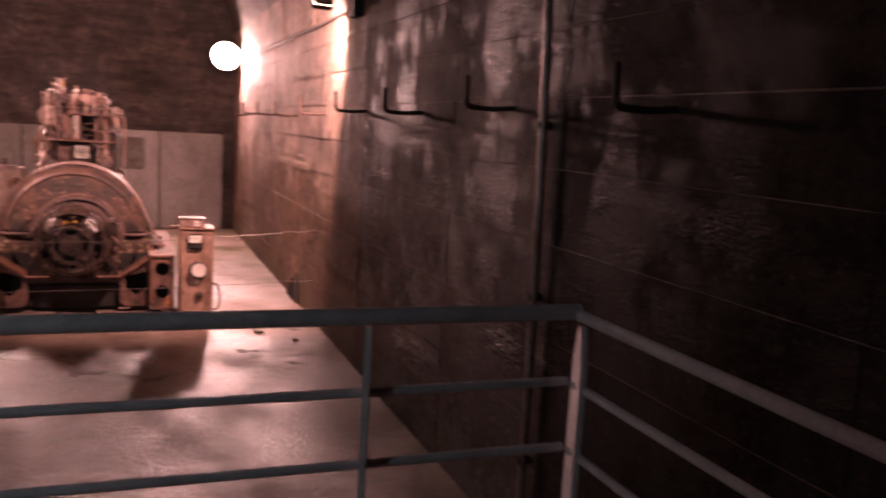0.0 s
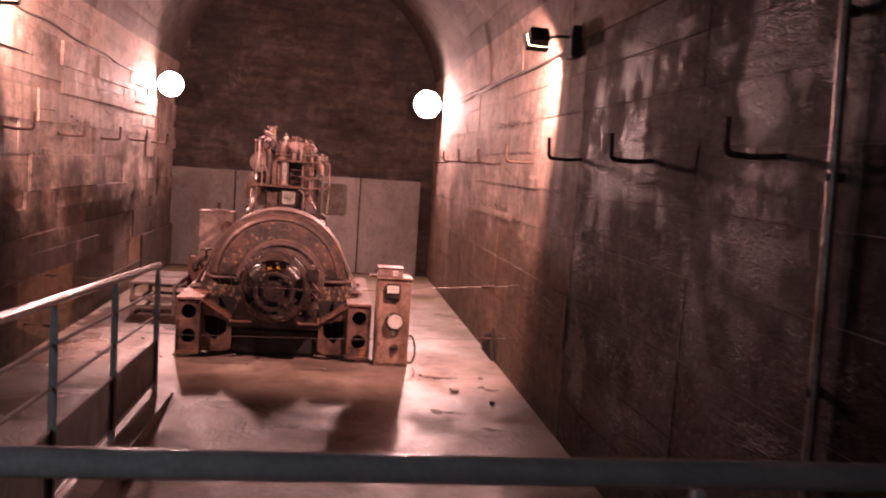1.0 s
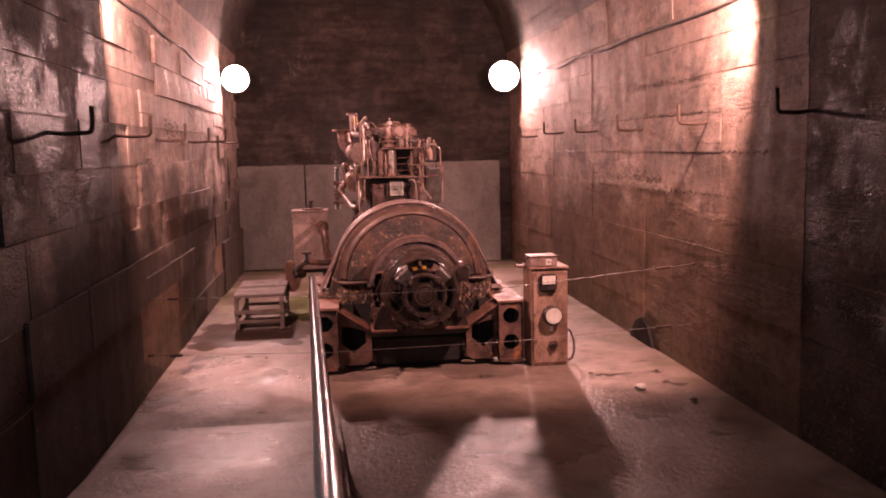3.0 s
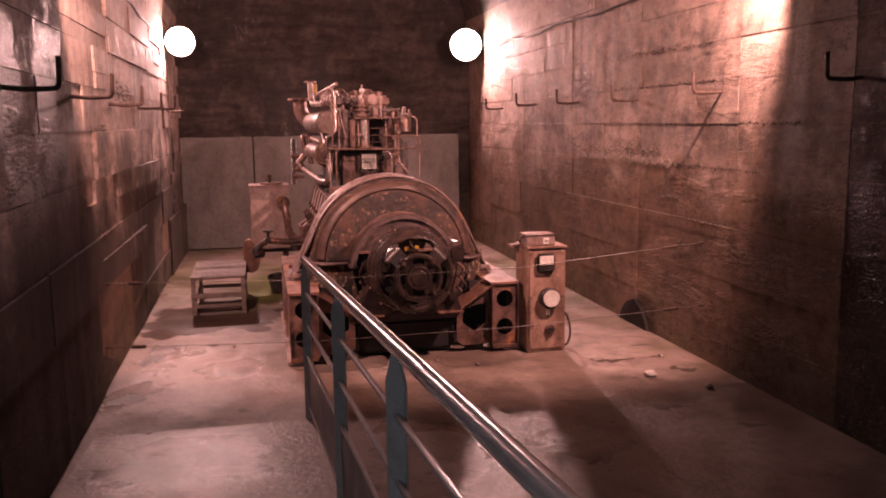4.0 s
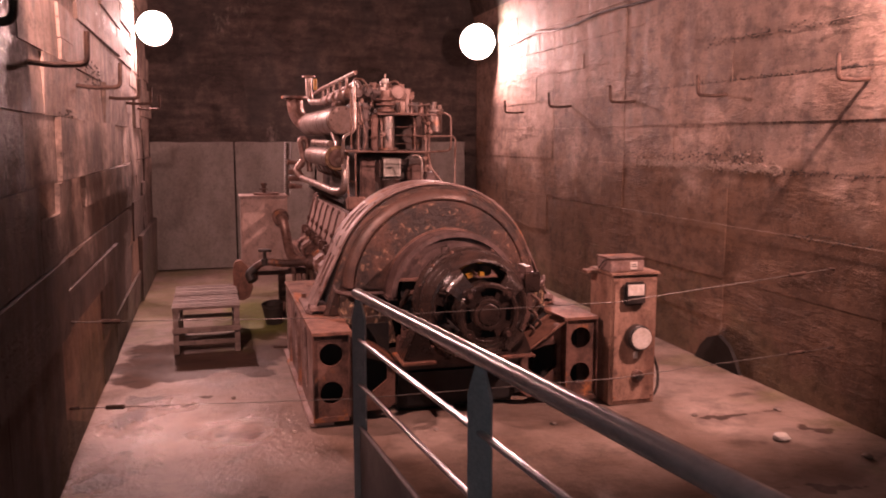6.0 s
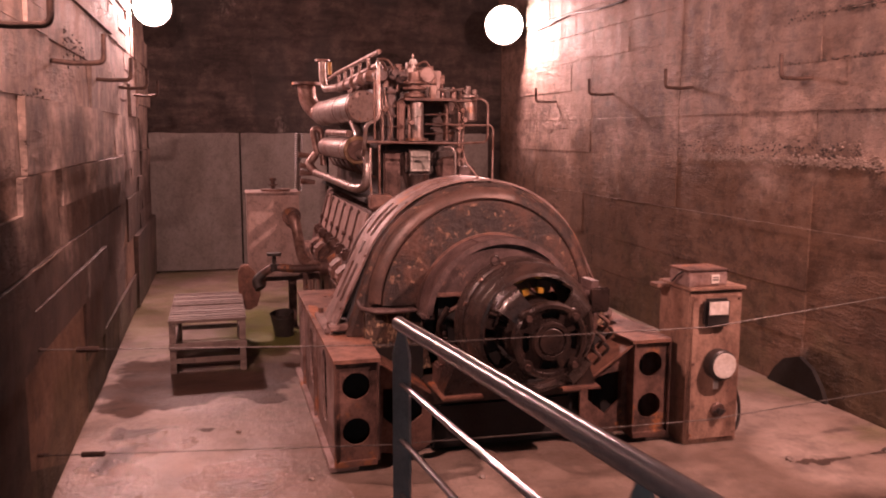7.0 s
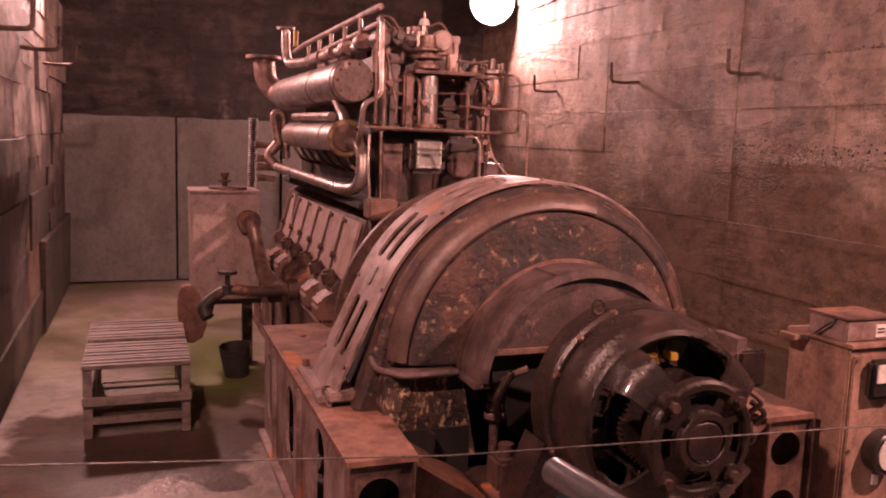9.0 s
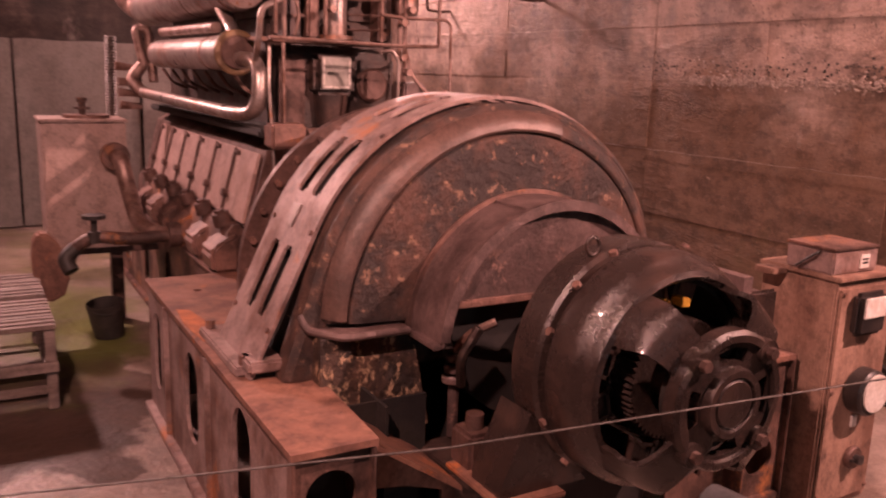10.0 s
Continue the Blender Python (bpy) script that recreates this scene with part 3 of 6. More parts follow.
# ---- railings ----
def railing(name, a, b, posts, ends, label, sheet=True, twist=35, drops=(0.215, 0.425, 0.635, 0.985), radius=0.0255, low=1.08):
    """A handrail from a to b (points on the handrail), with flat posts, three rods and a kick sheet."""
    a, b = Vector(a), Vector(b)
    d = b - a
    along = d.normalized()
    flat = Vector((d.x, d.y, 0)).normalized()
    side = Vector((-flat.y, flat.x, 0))
    root = thing(name, (a.x, a.y, a.z - low), label, "railing", "railings of the ramp and landing")
    hand = part("handrail", tube(bm_new(), [a - along * ends[0], *[a + d * f for f in (0, 0.25, 0.5, 0.75, 1)], b + along * ends[1]], radius, 16), RAIL, root, "round blue-grey painted handrail")
    for drop in drops:
        part("rod", tube(bm_new(), [a - Vector((0, 0, drop)), b - Vector((0, 0, drop))], 0.011, 10), RAIL, root)
    for f in posts:
        p = a + d * f
        bm = bm_new()
        w, t = 0.038, 0.007
        prof = [(-w, -low), (w, -low), (w, -0.11), (0.012, -0.022), (-0.012, -0.022), (-w, -0.11)]
        turn = radians(twist)
        u = flat * math.cos(turn) + side * math.sin(turn)
        n = Vector((-u.y, u.x, 0))
        plate(bm, prof, [], lambda q, z: p + u * q + Vector((0, 0, z)) - n * t, n * (2 * t))
        part("post", bm, RAIL, root)
    if sheet:
        bm = bm_new()
        vs = [bm.verts.new(p + side * 0.004 - Vector((0, 0, z))) for p, z in ((a, 0.645), (b, 0.645), (b, 0.975), (a, 0.975))]
        bm.faces.new(vs)
        ext = bmesh.ops.extrude_face_region(bm, geom=bm.faces[:])
        bmesh.ops.translate(bm, verts=[v for v in ext["geom"] if isinstance(v, bmesh.types.BMVert)], vec=side * -0.003)
        part("kick_sheet", bm, SHEET, root, "flat dull grey kick sheet")
    return root


railing("ramp_railing", (-0.803, 2.32, 1.491), (-1.005, 7.955, 1.085), (0.02, 0.235, 0.467, 0.706, 0.995), (0.015, 0.015),
        "blue-grey steel railing with flat pointed posts along the ramp")
railing("landing_railing", (-0.38, 1.85, 1.670), (1.375, 1.85, 1.668), (0.012, 0.725), (0.02, 0.02),
        "blue-grey steel railing across the front of the landing", False, 72, (0.165, 0.325, 0.485, 0.80), 0.019, 1.192)
railing("side_railing", (1.39, 1.84, 1.662), (1.40, -2.9, 1.662), (0.004, 0.35, 0.68, 0.99), (0.02, 0.02),
        "blue-grey steel railing along the side of the landing", False, -15, (0.165, 0.325, 0.485, 0.80), 0.0145, 1.192)


# ---- wall fittings ----
def wall_hook(y, sign, z=2.22, turn=0.0):
    wx = XR if sign > 0 else XL
    s = -1 if sign > 0 else 1
    root = part("wall_hook", tube(bm_new(), [(wx + 0.02 * -s, y + 0.02 * turn, z + 0.01), (wx + s * 0.12, y, z - 0.005), (wx + s * 0.27, y - 0.02, z), (wx + s * 0.275, y - 0.02, z + 0.15)], 0.0135, 10, 0.035), HOOK)
    tagged(root, "rusty bent iron hook let into the concrete wall", "hook", "hooks along the tunnel walls")
    return root


for k, y in enumerate((2.72, 4.08, 5.50, 6.90, 8.42, 9.90, 11.36, 12.82, 14.25)):
    wall_hook(y, 1, (2.145 if y > 8 else 2.18) + 0.012 * math.sin(k * 2.1), math.sin(k * 5))
    wall_hook(y + 0.05, -1, 2.135 + 0.012 * math.cos(k * 1.7), math.cos(k * 4))


def floodlight(at, way, lens, size, label):
    """A round floodlight on a bracket: housing, rim, lens, bracket arm."""
    p, n = Vector(at), Vector(way).normalized()
    root = thing("floodlight", at, label, "floodlight", "floodlights on the walls")
    bm = bm_new()
    cyl(bm, p - n * 0.10, p + n * 0.10, size * 0.45, 24, size)
    part("housing", bm, CABLE, root)
    bm = bm_new()
    u, w = frame_of(n)
    ring = [p + n * 0.105 + (u * math.cos(k * math.pi / 12) + w * math.sin(k * math.pi / 12)) * size for k in range(25)]
    tube(bm, ring, 0.012, 8)
    part("rim", bm, CABLE, root)
    part("lens", cyl(bm_new(), p + n * 0.085, p + n * 0.108, size * 0.94, 28), lens, root, "glowing glass lens")
    wx = XR if at[0] > 0 else XL
    # bracket back to the wall
    part("bracket", tube(bm_new(), [p - n * 0.08, (p.x, p.y + (0.02 if n.y < 0 else -0.1), p.z - 0.03), (wx + (0.01 if wx > 0 else -0.01), p.y + (0.04 if n.y < 0 else -0.1), min(p.z - 0.05, 3.07))], 0.014, 8, 0.03), HOOK, root)
    return root


# lenses made wider than the lamps so the glowing discs include their bloom
floodlight(LAMP_R, (-0.30, -1, -0.2), LENS, 0.25, "lit round floodlight on the wall, glaring pinkish lens widened to its glow")
floodlight(LAMP_L, (0.16, -1, -0.2), LENS, 0.205, "lit round floodlight on the wall, glaring pinkish lens widened to its glow")


def spotlight(at, sign, tilt, label):
    """A square halogen spot, seen from behind: housing with fins, front frame, lens, yoke, junction box."""
    root = thing("halogen_spot", at, label, "spotlight", "spotlights on the walls")
    m = pose(*at, -tilt, 0, 7 * sign) @ Matrix.Diagonal((0.78, 0.78, 0.78, 1))
    bm = box(bm_new(), -0.10, 0.10, -0.05, 0.08, -0.075, 0.075, 0.012, m)
    part("housing", bm, CABLE, root)
    for k in range(5):
        part("fin", box(bm_new(), -0.08 + k * 0.035, -0.073 + k * 0.035, -0.075, -0.05, -0.06, 0.06, 0, m), CABLE, root)
    bm = bm_new()
    for x0, x1, z0, z1 in ((-0.11, 0.11, 0.075, 0.088), (-0.11, 0.11, -0.088, -0.075), (-0.115, -0.10, -0.088, 0.088), (0.10, 0.115, -0.088, 0.088)):
        box(bm, x0, x1, 0.07, 0.135, z0, z1, 0.0, m)
    part("front_frame", bm, CABLE, root)
    part("lens", box(bm_new(), -0.098, 0.098, 0.082, 0.092, -0.073, 0.073, 0, m), SPOT_LENS, root, "glowing amber glass")
    wx = XR if sign > 0 else XL
    p = Vector(at)
    part("yoke", tube(bm_new(), [p + Vector((0, -0.02, -0.03)), p + Vector((0.12 * sign, -0.05, 0)), (wx - 0.05 * sign, p.y - 0.06, p.z)], 0.012, 8, 0.03), CABLE, root)
    part("junction_box", box(bm_new(), min(wx - 0.09 * sign, wx), max(wx - 0.09 * sign, wx), p.y - 0.16, p.y + 0.06, p.z - 0.16, p.z + 0.08, 0.01), CABLE, root, "dark square junction box on the wall")


# made-up fixture round the unseen fill light
root = thing("fill_lamp", XL_LAMP, "added unseen fill lamp on the landing wall", "lamp")
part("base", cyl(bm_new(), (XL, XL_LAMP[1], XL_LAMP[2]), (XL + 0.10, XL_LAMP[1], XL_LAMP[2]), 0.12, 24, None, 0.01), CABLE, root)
part("glass", cyl(bm_new(), (XL + 0.10, XL_LAMP[1], XL_LAMP[2]), (XL + 0.15, XL_LAMP[1], XL_LAMP[2]), 0.105, 24, 0.08, 0.01), plain("fill_glass", (0.8, 0.9, 1.0), 0.4, 0, 4.0), root, "glowing white glass of the added fill lamp")
spotlight(SPOT_R, 1, 30, "black halogen spot on a wall bracket, turned to the machine")
spotlight(SPOT_L, -1, 26, "black halogen spot on a wall bracket, turned to the machine")


def wall_cable(name, pts, r, label):
    return tagged(part(name, tube(bm_new(), pts, r, 8, 0.2), CABLE), label, "cable")


cab = [(XR - 0.03, 7.25 + 0.6 * k, 3.06 + 0.03 * math.sin(k * 1.9) - (0.03 if k % 3 == 1 else 0)) for k in range(14)]
wall_cable("wall_cable", [(APEX_X + RAD * math.cos(math.asin((z - SPRING) / RAD)) - 0.03, y, z) for x, y, z in cab], 0.011, "sagging black cable along the springing of the vault")
cab = [(XL + 0.03, 5.6 + 0.66 * k, 3.30 - 0.018 * k + 0.025 * math.sin(k * 2.3)) for k in range(15)]
wall_cable("wall_cable", [(APEX_X - RAD * math.cos(math.asin((z - SPRING) / RAD)) + 0.03, y, z) for x, y, z in cab], 0.011, "sagging black cable along the springing of the vault")

root = thing("conduit", (XR - 0.05, 3.64, 0), "dull grey steel conduit pipe clamped up the wall", "conduit")
part("pipe", tube(bm_new(), [(XR - 0.045, 3.60, 0.0), (XR - 0.045, 3.62, 1.2), (XR - 0.05, 3.66, 2.3), (XR - 0.06, 3.68, 2.85), (XR - 0.22, 3.70, 3.6)], 0.02, 12, 0.1), STEEL, root)
for z in (0.5, 1.3, 2.1, 2.7):
    part("clamp", box(bm_new(), XR - 0.075, XR - 0.001, 3.585 + z * 0.027, 3.655 + z * 0.027, z, z + 0.035, 0.006), HOOK, root)

# low opening at the foot of the wall, its shade a flat black plate
bm = bm_new()
plate(bm, [(9.55, 0.0), (10.15, 0.0), (10.08, 0.11), (9.98, 0.20), (9.83, 0.25), (9.69, 0.19), (9.6, 0.09)], [], lambda a, b: Vector((XR - 0.035, a, b)), Vector((0.06, 0, 0)))
tagged(part("drain_opening_shade", bm, INSIDE), "black plate painted as the dark of a drain opening", "drain")

# barrier wires across the hall
def wire(pts, label):
    root = thing("barrier_wire", pts[0], label, "wire", "barrier wires before the machine")
    part("strand", tube(bm_new(), pts, 0.0026, 6), WIRE, root)
    for end in (pts[0], pts[-1]):
        e = Vector(end)
        s = 1 if e.x < 0 else -1
        part("eye_anchor", cyl(bm_new(), e - Vector((0.03 * s, 0, 0)), e + Vector((0.05 * s, 0, 0)), 0.009, 8), HOOK, root)
    p, q = Vector(pts[-1]), Vector(pts[-2])
    d = (q - p).normalized()
    part("turnbuckle", cyl(bm_new(), p + d * 0.25, p + d * 0.38, 0.012, 8), HOOK, root)
    p, q = Vector(pts[0]), Vector(pts[1])
    d = (q - p).normalized()
    part("turnbuckle", cyl(bm_new(), p + d * 0.2, p + d * 0.3, 0.014, 8), HOOK, root)


wire([(XL, 9.10, 0.79), (-0.9, 8.75, 0.80), (0.6, 8.46, 0.865), (XR, 8.64, 0.965)], "thin galvanised wire strung across before the machine")
wire([(XL, 9.08, 0.30), (-0.9, 8.72, 0.335), (0.6, 8.46, 0.41), (XR, 8.60, 0.45)], "thin low galvanised wire strung across before the machine")

# ---- base frame of the machine ----
BX0, BX1, BY0, BY1, BZ = -1.065, 0.848, 9.25, 11.20, 0.60
CX, CZ = -0.105, 0.78
base = thing("base_frame", (CX, 11.5, 0), "rusty brown welded steel base frame with round and slotted openings", "machine base")
for sx, x in ((-1, BX0), (1, BX1)):
    outer = [(BY0 + 0.02, 0.03), (BY1, 0.03), (BY1, BZ - 0.012), (BY0 + 0.02, BZ - 0.012)]
    holes = [slot(9.72, 0.335, 0.19, 0.42), slot(10.38, 0.335, 0.20, 0.36), slot(11.02, 0.32, 0.13, 0.35)]
    part("side_plate", plate(bm_new(), outer, holes, lambda a, b: Vector((x - sx * 0.0, a, b)), Vector((-sx * 0.014, 0, 0))), MAUVE, base)
    part("bottom_flange", box(bm_new(), min(x + sx * 0.035, x - sx * 0.12), max(x + sx * 0.035, x - sx * 0.12), BY0, BY1, 0.0, 0.03, 0.005), MAUVE, base)
    inner = x - sx * 0.36
    lip = x - sx * 0.235
    bm = bm_new()
    deep = CX + sx * 0.50
    plate(bm, [(x + sx * 0.012, BY0 - 0.022), (lip, BY0 - 0.022), (lip - sx * 0.02, 9.72), (deep, 9.86), (deep, BY1 + 0.01), (x + sx * 0.012, BY1 + 0.01)], [circle(x - sx * 0.16, 10.93, 0.018, 14)], lambda a, b: Vector((a, b, BZ - 0.012)), Vector((0, 0, 0.02)))
    part("top_plate", bm, RUST_TOP, base, "orange-rusted top plate")
    # stiffening ribs along the side
    for y in (10.10, 10.78):
        part("rib", box(bm_new(), min(x, x + sx * 0.02), max(x, x + sx * 0.02), y - 0.006, y + 0.006, 0.03, BZ - 0.012, 0), MAUVE, base)
    # end box with two round holes
    ex0, ex1 = (x, x - sx * 0.215)
    outer = [(ex0, 0.06), (ex1, 0.06), (ex1, BZ - 0.012), (ex0, BZ - 0.012)]
    mid = (ex0 + ex1) / 2
    part("end_plate", plate(bm_new(), outer, [circle(mid, 0.46, 0.073), circle(mid, 0.215, 0.073)], lambda a, b: Vector((a, BY0, b)), Vector((0, 0.014, 0))), RUST, base)
    part("edge_flange", box(bm_new(), min(ex1, ex1 - sx * 0.012), max(ex1, ex1 - sx * 0.012), BY0 - 0.03, BY0 + 0.16, 0.06, BZ - 0.012, 0.003), RUST, base)
    part("edge_flange", box(bm_new(), min(ex0, ex0 + sx * 0.010), max(ex0, ex0 + sx * 0.010), BY0 - 0.025, BY0 + 0.02, 0.03, BZ - 0.012, 0.003), RUST, base)
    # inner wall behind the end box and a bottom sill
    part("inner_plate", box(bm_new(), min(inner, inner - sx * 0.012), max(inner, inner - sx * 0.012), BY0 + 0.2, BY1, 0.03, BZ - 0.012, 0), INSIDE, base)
    part("sill", box(bm_new(), min(ex0, ex1), max(ex0, ex1), BY0 - 0.02, BY0 + 0.12, 0.03, 0.062, 0.004), RUST, base)
    # sloping gusset with a five-cornered opening
    g0, g1 = ex1 - sx * 0.014, CX + sx * 0.435
    outer = [(g0, BZ - 0.014), (g0, 0.07), (g0 - sx * 0.07, 0.06), (g1 + sx * 0.05, 0.06), (g1, 0.10), (g1, 0.40), (g1 + sx * 0.06, 0.41)]
    w = abs(g1 - g0)
    hole = [(g0 - sx * 0.03, 0.42), (g0 - sx * 0.03, 0.26), (g0 - sx * (0.13), 0.17), (g0 - sx * (w - 0.05), 0.26), (g0 - sx * (w - 0.05), 0.37), (g0 - sx * 0.12, 0.41)]
    part("gusset", plate(bm_new(), outer, [hole], lambda a, b: Vector((a, BY0 + 0.05, b)), Vector((0, 0.014, 0))), RUST, base)
    bm = bm_new()
    a, b = Vector((g0 + sx * 0.02, 0, BZ + 0.002)), Vector((g1 + sx * 0.02, 0, 0.405))
    for p in (a, b):
        for y in (BY0 - 0.015, BY0 + 0.30):
            bm.verts.new((p.x, y, p.z))
    bm.verts.ensure_lookup_table()
    bm.faces.new([bm.verts[i] for i in (0, 1, 3, 2)])
    ext = bmesh.ops.extrude_face_region(bm, geom=bm.faces[:])
    bmesh.ops.translate(bm, verts=[v for v in ext["geom"] if isinstance(v, bmesh.types.BMVert)], vec=(0, 0, -0.016))
    part("sloping_flange", bm, RUST_TOP, base)
# cross members coloured dark for the shade inside the front opening
part("cross_flange", box(bm_new(), CX - 0.44, CX + 0.44, BY0 - 0.02, BY0 + 0.30, 0.388, 0.405, 0.004), DARK_SHADE_IRON, base)
part("cross_plate", box(bm_new(), CX - 0.44, CX + 0.44, BY0 + 0.05, BY0 + 0.064, 0.31, 0.388, 0), DARK_SHADE_IRON, base)
# black sheets behind the gusset openings, in place of shade
for sx, x in ((-1, BX0), (1, BX1)):
    a, b = x - sx * 0.016, CX + sx * 0.43
    part("pocket_shade", box(bm_new(), min(a, b), max(a, b), BY0 + 0.26, BY0 + 0.27, 0.03, BZ - 0.014, 0), INSIDE, base)
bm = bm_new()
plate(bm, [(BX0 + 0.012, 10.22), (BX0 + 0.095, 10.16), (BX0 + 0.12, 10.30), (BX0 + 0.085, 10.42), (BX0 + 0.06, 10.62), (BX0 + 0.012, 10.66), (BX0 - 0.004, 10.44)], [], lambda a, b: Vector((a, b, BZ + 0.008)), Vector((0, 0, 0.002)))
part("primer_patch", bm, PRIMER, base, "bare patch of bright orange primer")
# black pan added as the dark behind the front opening
part("pit_shade_pan", box(bm_new(), CX - 0.43, CX + 0.43, BY0 + 0.12, BY0 + 0.9, 0.02, 0.30, 0.03), INSIDE, base, "black pan standing for shade in the front opening")
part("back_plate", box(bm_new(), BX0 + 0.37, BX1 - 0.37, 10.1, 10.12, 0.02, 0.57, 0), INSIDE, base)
part("rear_crossmember", box(bm_new(), BX0 + 0.015, BX1 - 0.015, BY1 - 0.02, BY1, 0.03, BZ - 0.012, 0), RUST, base)
part("deck_plate", box(bm_new(), CX - 0.50, CX + 0.50, 9.9, BY1, BZ - 0.012, BZ + 0.004, 0), RUST, base)
# narrower bed under the engine, behind the wide frame
for sx in (-1, 1):
    x = CX + sx * 0.64
    outer = [(BY1 + 0.01, 0.03), (14.2, 0.03), (14.2, BZ - 0.014), (BY1 + 0.01, BZ - 0.014)]
    part("bed_plate", plate(bm_new(), outer, [slot(y, 0.30, 0.16, 0.36) for y in (11.65, 12.35, 13.05, 13.75)], lambda a, b: Vector((x, a, b)), Vector((-sx * 0.014, 0, 0))), RUST, base)
    part("bed_flange", box(bm_new(), min(x + sx * 0.03, x - sx * 0.10), max(x + sx * 0.03, x - sx * 0.10), BY1 + 0.02, 14.2, 0.0, 0.03, 0.004), RUST, base)
part("bed_deck", box(bm_new(), CX - 0.66, CX + 0.66, BY1 + 0.012, 14.2, BZ - 0.014, BZ + 0.004, 0.004), RUST, base)
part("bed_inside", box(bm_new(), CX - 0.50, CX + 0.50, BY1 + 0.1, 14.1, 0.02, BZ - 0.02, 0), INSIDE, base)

# ---- generator ----
gen = thing("generator", (CX, 9.6, 0.4), "large round generator with slotted brown hood and black front end", "generator")
HC = (CX - 0.030, 0.766)
HR = 0.735


def hood_outline(r, foot_x, foot_z, n=36):
    """Half outline of the hood from one foot over the top to the other."""
    pts = [(HC[0] - foot_x, foot_z)]
    for k in range(n + 1):
        a = radians(157 - (157 - 23) * k / n)
        pts.append((HC[0] + r * math.cos(a), HC[1] + r * math.sin(a)))
    pts.append((HC[0] + foot_x, foot_z))
    return pts


def along(pts, s):
    """The point at arc length s on a polyline."""
    for a, b in zip(pts, pts[1:]):
        l = math.dist(a, b)
        if s <= l:
            return (a[0] + (b[0] - a[0]) * s / l, a[1] + (b[1] - a[1]) * s / l)
        s -= l
    return pts[-1]


# slotted band, cut out flat and bent over the outline
line = hood_outline(HR, 0.885, BZ + 0.01)
length = sum(math.dist(a, b) for a, b in zip(line, line[1:]))
BY_A, BY_B = 9.78, 10.18
bm = bm_new()
slots = []
for c in (0.115, 0.272, 0.412, 0.588, 0.728, 0.885):
    for dy in (-0.062, 0.062):
        slots.append((c, dy))
NS = 220
# strips of quads, leaving the slots open
ys = sorted({BY_A, BY_B, *[9.98 + d + e for d in (-0.062, 0.062) for e in (-0.036, -0.024, 0, 0.024, 0.036)]})
grid_v = []
for i in range(NS + 1):
    s = length * i / NS
    x, z = along(line, s)
    grid_v.append([bm.verts.new((x, y, z)) for y in ys])
for i in range(NS):
    f = (i + 0.5) / NS
    for j in range(len(ys) - 1):
        y = (ys[j] + ys[j + 1]) / 2
        open_here = False
        for c, dy in slots:
            ds, dyy = abs(f - c) * length, abs(y - 9.98 - dy)
            if dyy < 0.037 and ds < 0.122 - (0.018 if dyy > 0.024 else 0):
                open_here = True
        if not open_here:
            bm.faces.new((grid_v[i][j], grid_v[i + 1][j], grid_v[i + 1][j + 1], grid_v[i][j + 1]))
bmesh.ops.delete(bm, geom=[v for v in bm.verts if not v.link_faces], context="VERTS")
bmesh.ops.recalc_face_normals(bm, faces=bm.faces)
bmesh.ops.solidify(bm, geom=bm.faces[:], thickness=0.012)
part("slotted_hood", bm, MAUVE, gen, "brown painted slotted sheet hood", 30)


def hood_shell(name, y0, y1, r, foot, mat, z_foot=BZ + 0.012, label="", chamfer=0.0):
    bm = bm_new()
    pts = hood_outline(r, foot, z_foot)
    loops = []
    stations = [(y0, -chamfer), (y0 + chamfer, 0.0), (y1, 0.0)] if chamfer else [(y0, 0.0), (y1, 0.0)]
    for y, g in stations:
        loops.append([bm.verts.new((HC[0] + (x - HC[0]) * (1 + g / r), y, HC[1] + (z - HC[1]) * (1 + g / r) if z > HC[1] else z)) for x, z in pts])
    for a, b in zip(loops, loops[1:]):
        for k in range(len(pts) - 1):
            bm.faces.new((a[k], a[k + 1], b[k + 1], b[k]))
        bm.faces.new((a[-1], a[0], b[0], b[-1]))
    bm.faces.new(loops[0])
    bm.faces.new(loops[-1][::-1])
    return part(name, bm, mat, gen, label, 40)


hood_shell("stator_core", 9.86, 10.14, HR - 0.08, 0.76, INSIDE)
hood_shell("stator_casing", 9.70, 9.80, HR - 0.022, 0.80, FACE, label="casing with blistered dark paint", chamfer=0.02)
hood_shell("rear_casing", 10.17, 10.27, HR - 0.03, 0.82, IRON)
for f in (0.06, 0.185, 0.33, 0.5, 0.67, 0.815, 0.94):
    px, pz = along(line, length * f)
    qx, qz = along(line, length * f + 0.01)
    out = Vector((-(qz - pz), 0, qx - px)).normalized()
    for y in (9.80, 10.16):
        part("hood_screw", cyl(bm_new(), Vector((px, y, pz)) - out * 0.004, Vector((px, y, pz)) + out * 0.007, 0.010, 6), RUST, gen)
# pale name plate on the hood
(nx0, nz0), (nx1, nz1) = along(line, 0.49), along(line, 0.57)
nd = Vector((nx1 - nx0, 0, nz1 - nz0))
nn = Vector((-nd.z, 0, nd.x)).normalized()
bm = bm_new()
plate(bm, [(9.965, 0.0), (10.03, 0.0), (10.03, 1.0), (9.965, 1.0)], [], lambda a, c: Vector((nx0, a, nz0)) + nd * c + nn * 0.002, nn * 0.004)
part("name_plate", bm, STEEL, gen, "small pale name plate")
